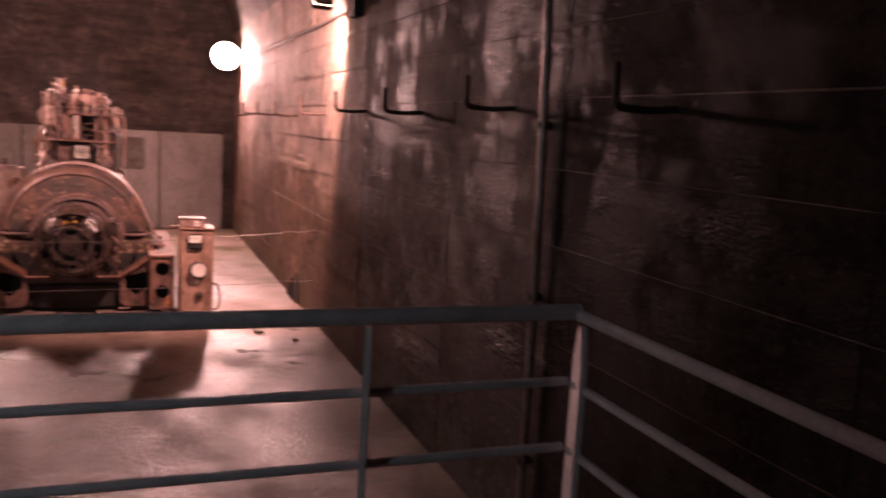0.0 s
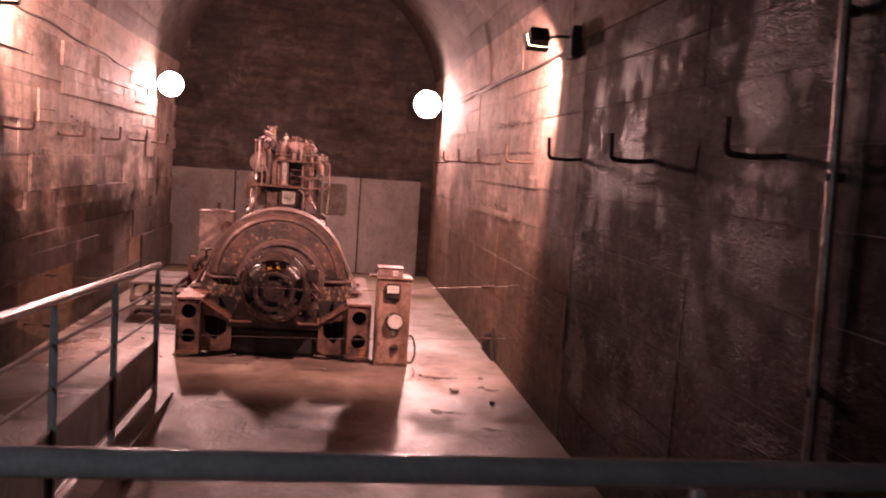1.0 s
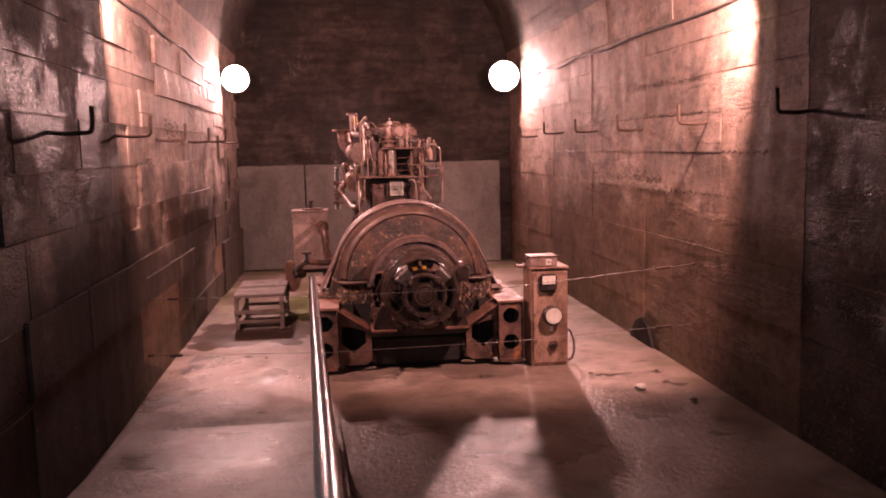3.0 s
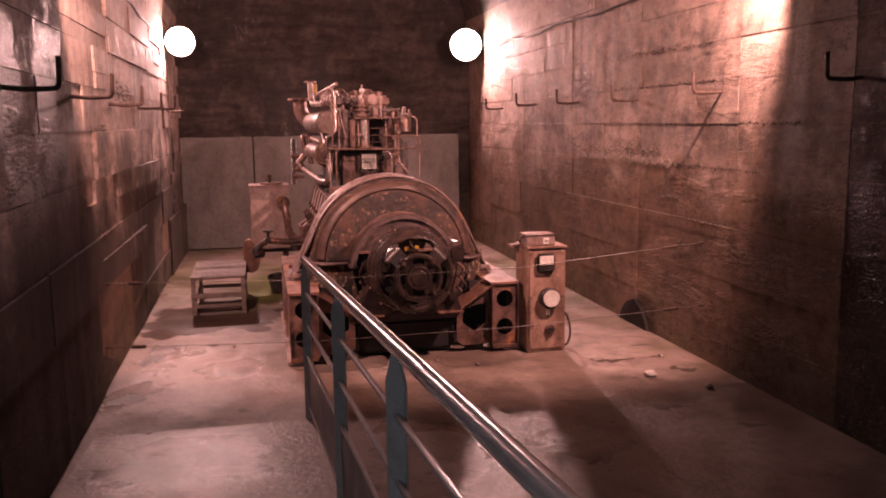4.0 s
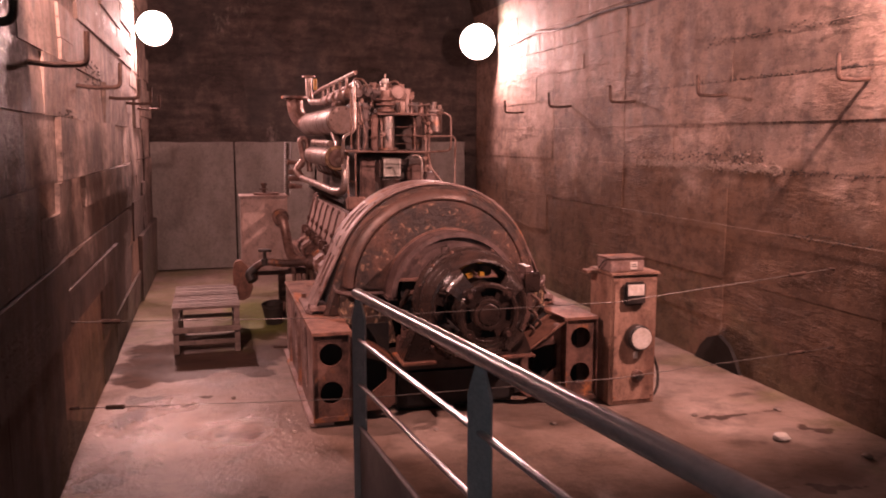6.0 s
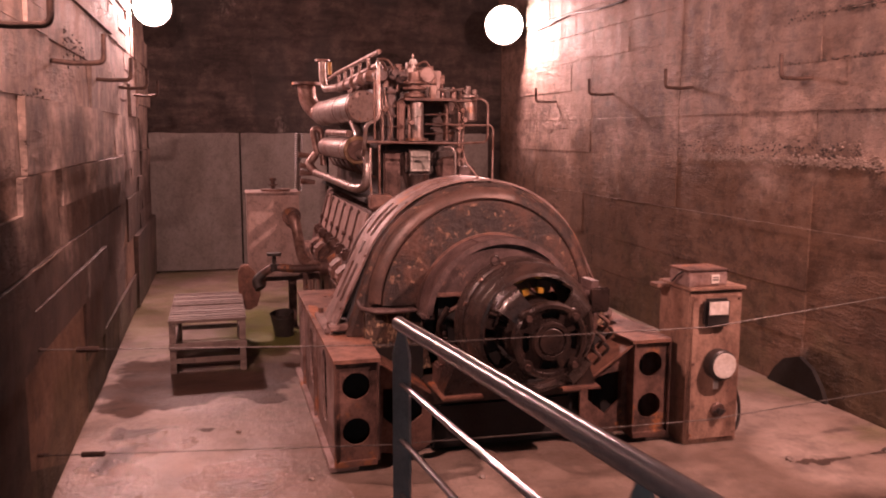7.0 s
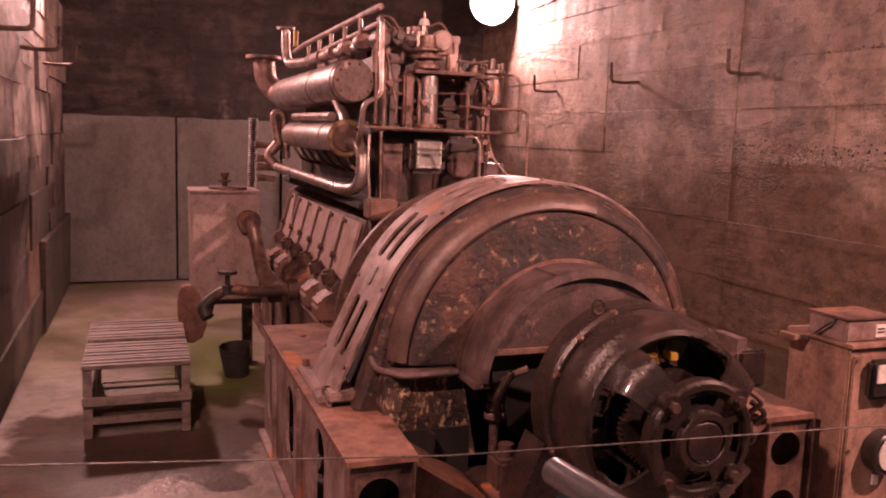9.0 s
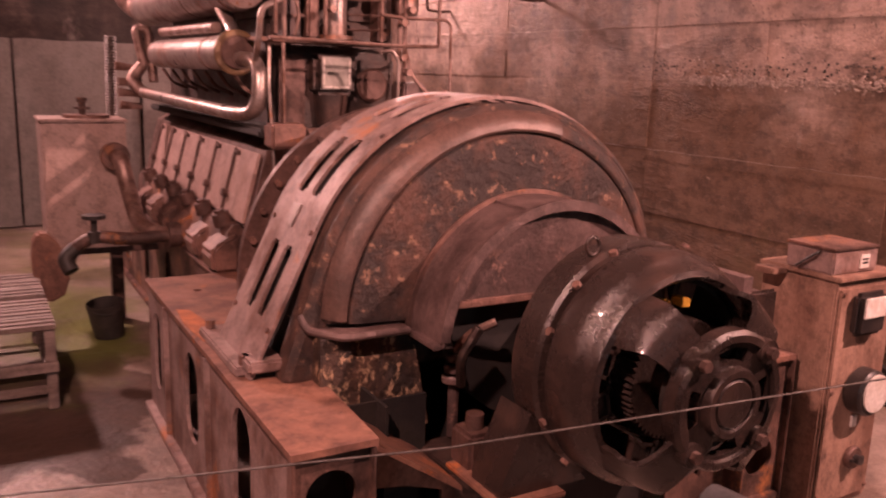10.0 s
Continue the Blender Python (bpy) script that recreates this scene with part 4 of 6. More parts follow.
# rounded rim and flaking end shield, upper half
FR, FZ, FY = 0.668, 0.772, 0.045
prof = [(0.05, 9.72), (FR + 0.012, 9.72), (FR + 0.016, 9.695), (FR + 0.012, 9.66), (FR - 0.002, 9.635), (FR - 0.03, 9.622), (FR - 0.05, 9.628), (FR - 0.065, 9.612), (FR - 0.10, 9.605), (0.05, 9.6)]
part("end_shield", arc_band(bm_new(), CX - 0.025, FZ, [(r, y + FY) for r, y in prof], 2, 178, 64), FACE, gen, "end shield with flaking dark paint")
prof = [(FR + 0.020, 9.71), (FR + 0.024, 9.69), (FR + 0.016, 9.650), (FR - 0.004, 9.622), (FR - 0.026, 9.606), (FR - 0.042, 9.602), (FR - 0.050, 9.606), (FR - 0.054, 9.62), (FR - 0.03, 9.66), (FR - 0.02, 9.71)]
part("shield_rim", arc_band(bm_new(), CX - 0.025, FZ, [(r, y + FY) for r, y in prof], 74, 177, 44), RIM, gen, "worn brown rim")
part("flaking_rim", arc_band(bm_new(), CX - 0.025, FZ, [(r - 0.004, y + FY + 0.004) for r, y in prof], 3, 74, 30), FACE, gen, "rim with flaking dark paint")
for sx in (-1, 1):
    lip = [(CX + sx * 0.45, 9.60), (CX + sx * 0.67, 9.60), (CX + sx * 0.755, 9.70), (CX + sx * 0.755, 9.74), (CX + sx * 0.45, 9.74)]
    part("shield_lip", plate(bm_new(), lip, [], lambda a, b: Vector((a, b, 0.760)), Vector((0, 0, 0.018))), COVER, gen)
    part("rolled_edge", tube(bm_new(), [(CX + sx * 0.45, 9.60, 0.769), (CX + sx * 0.67, 9.60, 0.769), (CX + sx * 0.755, 9.70, 0.775), (CX + sx * 0.765, 9.73, 0.815)], 0.013, 10, 0.03), COVER, gen)
    # lower housing under the shield, stepping inwards to the base
    bm = bm_new()
    outer = [(CX + sx * 0.735, 0.76), (CX + sx * 0.42, 0.76), (CX + sx * 0.35, 0.42), (CX + sx * 0.52, 0.40), (CX + sx * 0.70, 0.50), (CX + sx * 0.735, 0.56)]
    plate(bm, outer, [], lambda p, q: Vector((p, 9.635, q)), Vector((0, 0.3, 0)))
    part("lower_housing", bm, SPECKLE, gen, "blistered lower housing")
    # feet of the hood on the base plate
    fx = HC[0] + sx * 0.83
    bm = box(bm_new(), fx - 0.085, fx + 0.085, 9.82, 10.3, BZ + 0.008, BZ + 0.04, 0.006)
    box(bm, fx - 0.06, fx + 0.06, 9.76, 9.88, BZ + 0.03, BZ + 0.07, 0.008)
    part("hood_foot", bm, MAUVE, gen)
    for dy in (9.85, 10.27):
        part("foot_bolt", cyl(bm_new(), (fx + sx * 0.05, dy, BZ + 0.03), (fx + sx * 0.05, dy, BZ + 0.07), 0.018, 6), RUST, gen)
# inner arched cover
AR, AX, AZ = 0.442, CX + 0.018, 0.740
part("arched_cover", arc_band(bm_new(), AX, AZ, [(AR, 9.66), (AR, 9.44), (AR - 0.008, 9.432), (AR - 0.022, 9.44), (AR - 0.022, 9.66)], 2, 178, 48), COVER, gen, "arched purple-brown cover")
part("cover_flange", arc_band(bm_new(), AX, AZ, [(AR + 0.014, 9.655), (AR + 0.014, 9.638), (AR - 0.02, 9.636), (AR - 0.02, 9.655)], 2, 178, 48), RUST, gen)
seam = [(AX + (AR + 0.001) * math.cos(radians(108)), y, AZ + (AR + 0.001) * math.sin(radians(108))) for y in (9.455, 9.55, 9.635)]
part("cover_seam", tube(bm_new(), seam, 0.006, 8), COVER, gen, "welded joint of the cover sheet")
part("cover_hem", arc_band(bm_new(), AX, AZ, [(AR + 0.005, 9.452), (AR + 0.005, 9.433), (AR - 0.028, 9.430), (AR - 0.028, 9.452)], 4, 176, 48), COVER, gen)
bm = bm_new()
a_pts = [(AX + (AR - 0.012) * math.cos(radians(a)), AZ + (AR - 0.012) * math.sin(radians(a))) for a in range(20, 161, 5)]
plate(bm, a_pts, [], lambda p, q: Vector((p, 9.456, q)), Vector((0, 0.008, 0)))
part("cover_face", bm, COVER, gen)
part("face_ledge", box(bm_new(), a_pts[-1][0], a_pts[0][0], 9.435, 9.465, a_pts[0][1] - 0.018, a_pts[0][1] + 0.004, 0.004), RUST, gen)
for sx in (-1, 1):
    bm = bm_new()
    x0 = CX + 0.01 + sx * (AR - 0.02)
    box(bm, x0 - 0.035, x0 + 0.035, 9.44, 9.62, 0.745, 0.765, 0.004)
    part("cover_foot", bm, COVER, gen)
    part("cable_lug", tube(bm_new(), [(CX + sx * 0.34, 9.45, 0.62), (CX + sx * 0.37, 9.41, 0.72), (CX + sx * 0.32, 9.39, 0.82)], 0.016, 8, 0.03), COPPER, gen)
    bm = bm_new()
    box(bm, CX + sx * 0.36 - 0.05, CX + sx * 0.36 + 0.05, 9.27, 9.39, 0.41, 0.53, 0.012)
    cyl(bm, (CX + sx * 0.36, 9.33, 0.53), (CX + sx * 0.36, 9.33, 0.575), 0.028, 12)
    part("terminal_post", bm, IRON, gen)
    bm = bm_new()
    for k, z in enumerate((0.60, 0.635, 0.67)):
        cyl(bm, (CX + sx * 0.325, 9.52, z), (CX + sx * 0.325, 9.52, z + 0.028), 0.040 - 0.006 * k, 14, None, 0.006)
    cyl(bm, (CX + sx * 0.325, 9.52, 0.42), (CX + sx * 0.325, 9.52, 0.60), 0.018, 10)
    part("insulator", bm, COVER, gen, "dusty brown ribbed insulator")
    part("bus_bar", tube(bm_new(), [(CX + sx * 0.325, 9.52, 0.71), (CX + sx * 0.31, 9.46, 0.78), (CX + sx * 0.24, 9.42, 0.82)], 0.014, 8, 0.04), PIPE, gen)
part("rotor_shaft", cyl(bm_new(), (CX, 9.65, CZ), (CX, 8.85, CZ), 0.06, 20), IRON, gen)
# black disc that stands for shade under the arched cover
part("rotor_shade_core", cyl(bm_new(), (CX, 9.59, CZ), (CX, 9.51, CZ), 0.345, 32), INSIDE, gen)
# exciter yoke: a heavy ring on feet
YR = 0.347
prof = [(YR - 0.075, 9.185), (YR - 0.012, 9.185), (YR, 9.173), (YR, 9.075), (YR - 0.010, 9.062), (YR - 0.030, 9.058), (YR - 0.030, 9.040), (YR - 0.008, 9.032), (YR - 0.004, 9.02), (YR - 0.008, 8.955), (YR - 0.020, 8.925), (YR - 0.030, 8.915), (YR - 0.034, 8.895), (YR - 0.044, 8.878), (YR - 0.060, 8.872), (YR - 0.075, 8.89)]
yoke = part("exciter_yoke", arc_band(bm_new(), CX, CZ, prof, 0, 360, 72), BLACK, gen, "heavy black enamelled exciter ring")
for k, a in enumerate((22, 45, 68, 112, 135, 158, 200, 225, 315, 340)):
    p = Vector((CX + (YR + 0.004) * math.cos(radians(a)), 9.03, CZ + (YR + 0.004) * math.sin(radians(a))))
    q = p + Vector((math.cos(radians(a)), 0, math.sin(radians(a)))) * 0.012
    part("yoke_bolt", cyl(bm_new(), p, q, 0.013, 6), RUST, yoke)
bm = bm_new()
ring = [(CX - 0.155 + 0.022 * math.cos(k * math.pi / 8), 9.09, CZ + 0.318 + 0.022 + 0.024 * math.sin(k * math.pi / 8)) for k in range(17)]
part("eye_bolt", tube(bm, ring, 0.006, 8), BLACK, yoke)
for sx in (-1, 1):
    bm = bm_new()
    plate(bm, [(CX + sx * 0.12, 0.42), (CX + sx * 0.42, 0.42), (CX + sx * 0.42, 0.45), (CX + sx * 0.33, 0.66), (CX + sx * 0.28, 0.60)], [], lambda p, q: Vector((p, 9.09, q)), Vector((0, 0.15, 0)))
    part("yoke_foot", bm, BLACK, gen)
    part("foot_pad", box(bm_new(), CX + sx * 0.33 - 0.11, CX + sx * 0.33 + 0.11, 9.05, 9.36, 0.405, 0.422, 0.004), RUST_TOP, gen)
# poles and commutator inside the ring
part("yoke_inside", arc_band(bm_new(), CX, CZ, [(0.271, 9.18), (0.271, 8.93), (0.260, 8.93), (0.260, 9.18)], 0, 360, 48), INSIDE, gen)
part("armature", cyl(bm_new(), (CX, 9.3, CZ), (CX, 8.96, CZ), 0.165, 32), COPPER, gen)
bm = bm_new()
loops = []
for r0, r1, y in ((0.10, 0.10, 8.885), (0.158, 0.172, 8.885), (0.158, 0.172, 9.0), (0.10, 0.10, 9.0)):
    loops.append([bm.verts.new((CX + (r0 if k % 2 else r1) * math.cos(math.pi * k / 60), y, CZ + (r0 if k % 2 else r1) * math.sin(math.pi * k / 60))) for k in range(120)])
for a, c in zip(loops, loops[1:] + loops[:1]):
    for k in range(120):
        bm.faces.new((a[k], a[(k + 1) % 120], c[(k + 1) % 120], c[k]))
part("commutator", bm, COPPER, gen)
for a in (15, 75, 105, 165, 195, 255, 285, 345):
    c, s = math.cos(radians(a)), math.sin(radians(a))
    m = Matrix(((c, 0, -s, CX), (0, 1, 0, 0), (s, 0, c, CZ), (0, 0, 0, 1)))
    part("field_pole", box(bm_new(), 0.20, 0.268, 8.94, 9.15, -0.04, 0.04, 0.01, m), BLACK if a not in (75, 105) else IRON, gen)
for a in (84, 106):
    c, s = math.cos(radians(a)), math.sin(radians(a))
    m = Matrix(((c, 0, -s, CX), (0, 1, 0, 0), (s, 0, c, CZ), (0, 0, 0, 1)))
    part("coil_tape", box(bm_new(), 0.196, 0.222, 8.9, 8.945, -0.016, 0.016, 0.003, m), YELLOW, gen, "yellow insulating tape")
# spider bracket: four wide straps bent from the ring to the bearing cap
CY = 8.7
for a in (45, 135, 225, 315):
    c, s = math.cos(radians(a)), math.sin(radians(a))
    bm = bm_new()
    path = rounded([Vector((YR - 0.045, 8.9, 0)), Vector((YR - 0.06, 8.765, 0)), Vector((0.15, 8.73, 0))], 0.11, 7)
    loops = []
    for k, p in enumerate(path):
        hw = 0.084 - 0.026 * k / (len(path) - 1)
        loop = []
        for q in (-1, -0.5, 0, 0.5, 1):
            dr = -0.03 * q * q * max(0, 1 - k / 5)
            r, w = p.x + dr, hw * q
            loop.append(bm.verts.new((CX + r * c - w * s, p.y, CZ + r * s + w * c)))
        loops.append(loop)
    for p, q in zip(loops, loops[1:]):
        for k in range(4):
            bm.faces.new((p[k], p[k + 1], q[k + 1], q[k]))
    bmesh.ops.recalc_face_normals(bm, faces=bm.faces)
    bmesh.ops.solidify(bm, geom=bm.faces[:], thickness=0.014)
    part("bracket_arm", bm, BLACK, gen)
# bearing cap with four curved openings
def arc_hole(r0, r1, a0, a1, n=8):
    pts = [(CX + r1 * math.cos(radians(a0 + (a1 - a0) * k / n)), CZ + r1 * math.sin(radians(a0 + (a1 - a0) * k / n))) for k in range(n + 1)]
    return pts + [(CX + r0 * math.cos(radians(a1 - (a1 - a0) * k / n)), CZ + r0 * math.sin(radians(a1 - (a1 - a0) * k / n))) for k in range(n + 1)]


bm = bm_new()
plate(bm, circle(CX, CZ, 0.182, 48), [arc_hole(0.108, 0.143, m - 21, m + 21) for m in (0, 90, 180, 270)], lambda p, q: Vector((p, CY + 0.01, q)), Vector((0, 0.03, 0)))
cap = part("bearing_cap", bm, BLACK, gen, "round black bearing cap with curved openings")
part("cap_rim", arc_band(bm_new(), CX, CZ, [(0.188, CY + 0.05), (0.188, CY + 0.012), (0.178, CY), (0.160, CY), (0.155, CY + 0.012), (0.155, CY + 0.05)], 0, 360, 48), BLACK, cap)
part("cap_hub", arc_band(bm_new(), CX, CZ, [(0.001, CY - 0.012), (0.060, CY - 0.012), (0.068, CY - 0.006), (0.072, CY - 0.014), (0.090, CY - 0.014), (0.096, CY + 0.0), (0.096, CY + 0.04), (0.001, CY + 0.04)], 0, 360, 40), BLACK, cap)
for a in (45, 135, 225, 315):
    p = Vector((CX + 0.168 * math.cos(radians(a)), CY + 0.005, CZ + 0.168 * math.sin(radians(a))))
    part("cap_boss", cyl(bm_new(), p + Vector((0, 0.03, 0)), p - Vector((0, 0.008, 0)), 0.036, 16, 0.032), BLACK, cap)
    part("cap_bolt", cyl(bm_new(), p - Vector((0, 0.008, 0)), p - Vector((0, 0.026, 0)), 0.016, 6), IRON, cap)
part("cap_backing", cyl(bm_new(), (CX, CY + 0.06, CZ), (CX, CY + 0.10, CZ), 0.15, 32), INSIDE, gen)
# brush gear and terminal box on the far side of the ring
bm = box(bm_new(), CX + 0.285, CX + 0.425, 8.93, 9.16, 0.83, 1.01, 0.05)
part("terminal_box", bm, COVER, gen, "rounded dark brown terminal box")
part("terminal_cover", box(bm_new(), CX + 0.30, CX + 0.41, 8.915, 8.935, 0.855, 0.985, 0.009), BLACK, gen)
for k in range(5):
    p = Vector((CX + 0.36 + 0.035 * (k % 2), 8.94 + 0.02 * k, 0.84 - 0.05 * k))
    part("loose_lead", tube(bm_new(), [p, p + Vector((0.05, -0.03, -0.04)), p + Vector((0.03, 0.02, -0.09))], 0.010, 8, 0.03), BLACK if k % 2 else RUST, gen)
part("brush_yoke", arc_band(bm_new(), CX, CZ, [(0.40, 9.18), (0.44, 9.18), (0.44, 9.12), (0.40, 9.12)], -32, 20, 14), IRON, gen)

# ---- diesel engine ----
eng = thing("diesel_engine", (CX, 12.2, 0.6), "tall rusty diesel engine crowded with steel pipes and cylinders", "engine")
part("flywheel_casing", arc_band(bm_new(), CX, 0.72, [(0.10, 10.60), (0.60, 10.60), (0.64, 10.56), (0.64, 10.24), (0.62, 10.20), (0.10, 10.20)], 0, 180, 40), IRON, eng)
part("flywheel_flange", arc_band(bm_new(), CX, 0.72, [(0.60, 10.625), (0.71, 10.625), (0.715, 10.61), (0.71, 10.59), (0.60, 10.59)], -8, 188, 48), IRON, eng)
for k in range(17):
    a = radians(4 + 10.8 * k)
    p = Vector((CX + 0.675 * math.cos(a), 10.59, 0.72 + 0.675 * math.sin(a)))
    part("flange_bolt", cyl(bm_new(), p, p - Vector((0, 0.018, 0)), 0.015, 6), RUST, eng)
part("bell_housing", arc_band(bm_new(), CX, 0.72, [(0.10, 10.63), (0.62, 10.63), (0.50, 11.05), (0.46, 11.12), (0.10, 11.12)], 0, 180, 36), IRON, eng)
part("flywheel_seat", box(bm_new(), CX - 0.63, CX + 0.63, 10.21, 10.62, BZ + 0.004, 0.722, 0.006), IRON, eng)
bm = box(bm_new(), -0.50, 0.30, 10.6, 13.75, 0.602, 0.92, 0.03)
part("sump", bm, IRON, eng)
# crankcase with a sloping flank
bm = bm_new()
sect = [(-0.63, 0.83), (-0.535, 1.19), (-0.40, 1.27), (0.19, 1.27), (0.325, 1.19), (0.42, 0.83)]
plate(bm, sect, [], lambda p, q: Vector((p, 11.10, q)), Vector((0, 2.50, 0)))
part("crankcase", bm, IRON, eng)
nrm = Vector((-(1.19 - 0.83), 0, 0.095)).normalized()
for k in range(6):
    y0 = 11.14 + 0.36 * k
    a, b = Vector((-0.626, 0, 0.845)), Vector((-0.539, 0, 1.175))
    bm = bm_new()
    u = (b - a)
    plate(bm, [(0.006, 0.01), (0.345, 0.01), (0.345, 0.99), (0.006, 0.99)], [], lambda p, q: a + u * q + Vector((0, y0 + p, 0)) + nrm * 0.004, nrm * 0.016)
    door = part("inspection_cover", bm, COVERS, eng, "pale flat inspection cover")
    part("cover_clamp", box(bm_new(), -0.012, 0.012, -0.03, 0.03, 0, 0.02, 0.003, Matrix.Translation(a + u * 0.9 + nrm * 0.02 + Vector((0, y0 + 0.31, 0)))), IRON, door)
    part("cover_bar", tube(bm_new(), [a + u * 0.04 + nrm * 0.026 + Vector((0, y0 + 0.352, 0)), a + u * 0.97 + nrm * 0.026 + Vector((0, y0 + 0.352, 0))], 0.008, 6), IRON, door)
    part("cover_knob", cyl(bm_new(), a + u * 0.30 + nrm * 0.02 + Vector((0, y0 + 0.34, 0)), a + u * 0.30 + nrm * 0.05 + Vector((0, y0 + 0.34, 0)), 0.02, 8), IRON, door)
    p = Vector((-0.675, y0 + 0.2, 0.815))
    bm = bm_new()
    cyl(bm, p, p + Vector((-0.02, 0, 0.06)), 0.048, 14, 0.042)
    cyl(bm, p + Vector((-0.02, 0, 0.06)), p + Vector((-0.025, 0, 0.075)), 0.025, 10)
    part("relief_cap", bm, IRON, eng)
    bm = bm_new()
    plate(bm, [(-0.64, 0.80), (-0.76, 0.74), (-0.785, 0.70), (-0.765, 0.607), (-0.64, 0.606)], [], lambda a, c: Vector((a, y0 + 0.05, c)), Vector((0, 0.20, 0)))
    bmesh.ops.bevel(bm, geom=[e for e in bm.edges if e.calc_face_angle(0) > 0.5], offset=0.018, segments=2, affect="EDGES")
    part("casting_pad", bm, RUST, eng)
bm = bm_new()
plate(bm, [(-0.58, 0.84), (-0.665, 0.832), (-0.69, 0.80), (-0.705, 0.72), (-0.72, 0.62), (-0.58, 0.606)], [], lambda a, c: Vector((a, 11.22, c)), Vector((0, 2.3, 0)))
part("sloping_casting", bm, RUST, eng, "rusty sloping side casting")
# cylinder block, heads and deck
# block coloured near black to stand for the shaded cavity
part("cylinder_block", box(bm_new(), -0.42, 0.26, 11.42, 13.7, 1.26, 1.80, 0.02), DARK_SHADE_IRON, eng)
part("upper_block", box(bm_new(), -0.40, 0.18, 11.45, 13.65, 1.80, 2.12, 0.02), DARK_SHADE_IRON, eng)
for k in range(5):
    y0 = 11.52 + 0.43 * k
    bm = box(bm_new(), -0.32, 0.14, y0, y0 + 0.36, 2.12, 2.25, 0.03)
    cyl(bm, (-0.09, y0 + 0.18, 2.25), (-0.09, y0 + 0.18, 2.32), 0.05, 14)
    cyl(bm, (-0.22, y0 + 0.1, 2.25), (-0.22, y0 + 0.1, 2.30), 0.03, 10)
    cyl(bm, (0.04, y0 + 0.1, 2.25), (0.04, y0 + 0.1, 2.29), 0.03, 10)
    part("cylinder_head", bm, PIPE, eng)
    part("rocker_shaft", tube(bm_new(), [(-0.28, y0 + 0.25, 2.28), (0.1, y0 + 0.25, 2.28)], 0.014, 8), STEEL, eng)
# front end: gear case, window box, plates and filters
part("gear_case", box(bm_new(), -0.40, 0.24, 11.34, 11.50, 1.05, 1.66, 0.035), DARK_SHADE_IRON, eng)
part("gear_cover", cyl(bm_new(), (0.09, 11.35, 1.50), (0.09, 11.30, 1.50), 0.085, 24, None, 0.012), IRON, eng)
part("gear_cover", box(bm_new(), -0.40, -0.27, 11.30, 11.345, 1.20, 1.64, 0.012), IRON, eng)
wb = part("window_box", box(bm_new(), -0.240, -0.022, 11.25, 11.40, 1.445, 1.645, 0.028), DARK_SHADE_IRON, eng, "dark rounded box with a pale window")
part("window_pane", box(bm_new(), -0.208, -0.054, 11.243, 11.252, 1.478, 1.632, 0.004), PANE, wb, "pale dusty pane")
for x0, x1, z0, z1 in ((-0.204, -0.194, 1.56, 1.625), (-0.204, -0.194, 1.50, 1.55), (-0.068, -0.058, 1.56, 1.625), (-0.068, -0.058, 1.50, 1.55), (-0.195, -0.155, 1.483, 1.492), (-0.145, -0.118, 1.481, 1.490), (-0.108, -0.067, 1.483, 1.492)):
    part("white_mark", box(bm_new(), x0, x1, 11.2385, 11.243, z0, z1), PAPER, wb)
part("box_neck", cyl(bm_new(), (-0.13, 11.33, 1.30), (-0.13, 11.33, 1.45), 0.075, 16, 0.09), DARK_SHADE_IRON, eng)
part("front_shelf", box(bm_new(), -0.55, 0.10, 11.14, 11.36, 1.690, 1.708, 0.004), RUST, eng, "flat rusty shelf plate")
part("shelf_lip", tube(bm_new(), [(-0.56, 10.97, 1.70), (0.10, 10.97, 1.69), (0.325, 11.05, 1.70), (0.355, 11.1, 1.74), (0.355, 11.1, 1.99), (0.315, 11.12, 2.02), (0.26, 11.2, 2.03)], 0.009, 8, 0.03), PIPE, eng)
part("top_plate", box(bm_new(), -0.30, 0.09, 11.03, 11.40, 1.998, 2.018, 0.006), RUST, eng)
part("bracket_plate", box(bm_new(), 0.08, 0.30, 11.2, 11.36, 2.0, 2.014, 0.004), RUST, eng)
bm = bm_new()
cyl(bm, (-0.19, 11.12, 1.715), (-0.19, 11.12, 1.995), 0.052, 20, None, 0.008)
cyl(bm, (-0.19, 11.12, 1.708), (-0.19, 11.12, 1.728), 0.085, 20)
part("fuel_filter", bm, STEEL, eng, "bare steel filter cylinder")
part("filter_label", box(bm_new(), -0.21, -0.165, 11.062, 11.07, 1.89, 1.935), PANE, eng)
bm = bm_new()
cyl(bm, (-0.215, 11.08, 2.02), (-0.215, 11.08, 2.05), 0.075, 24, None, 0.006)
cyl(bm, (-0.215, 11.08, 2.075), (-0.215, 11.08, 2.095), 0.085, 24, None, 0.005)
cyl(bm, (-0.215, 11.08, 2.115), (-0.215, 11.08, 2.135), 0.080, 24, None, 0.005)
cyl(bm, (-0.215, 11.08, 2.05), (-0.215, 11.08, 2.20), 0.045, 16)
part("governor", bm, PIPE, eng, "stacked discs of the governor")
part("governor_post", box(bm_new(), -0.105, -0.055, 11.05, 11.10, 2.018, 2.11, 0.008), STEEL, eng)
bm = bm_new()
cyl(bm, (-0.21, 11.24, 2.14), (-0.21, 11.24, 2.235), 0.045, 16)
cyl(bm, (-0.195, 11.22, 2.235), (-0.195, 11.22, 2.27), 0.022, 14)
part("oil_cup", bm, STEEL, eng, "oil cup with a pale cap")
part("oil_cap", cyl(bm_new(), (-0.192, 11.22, 2.27), (-0.192, 11.22, 2.305), 0.033, 14, 0.022), PAPER, eng)
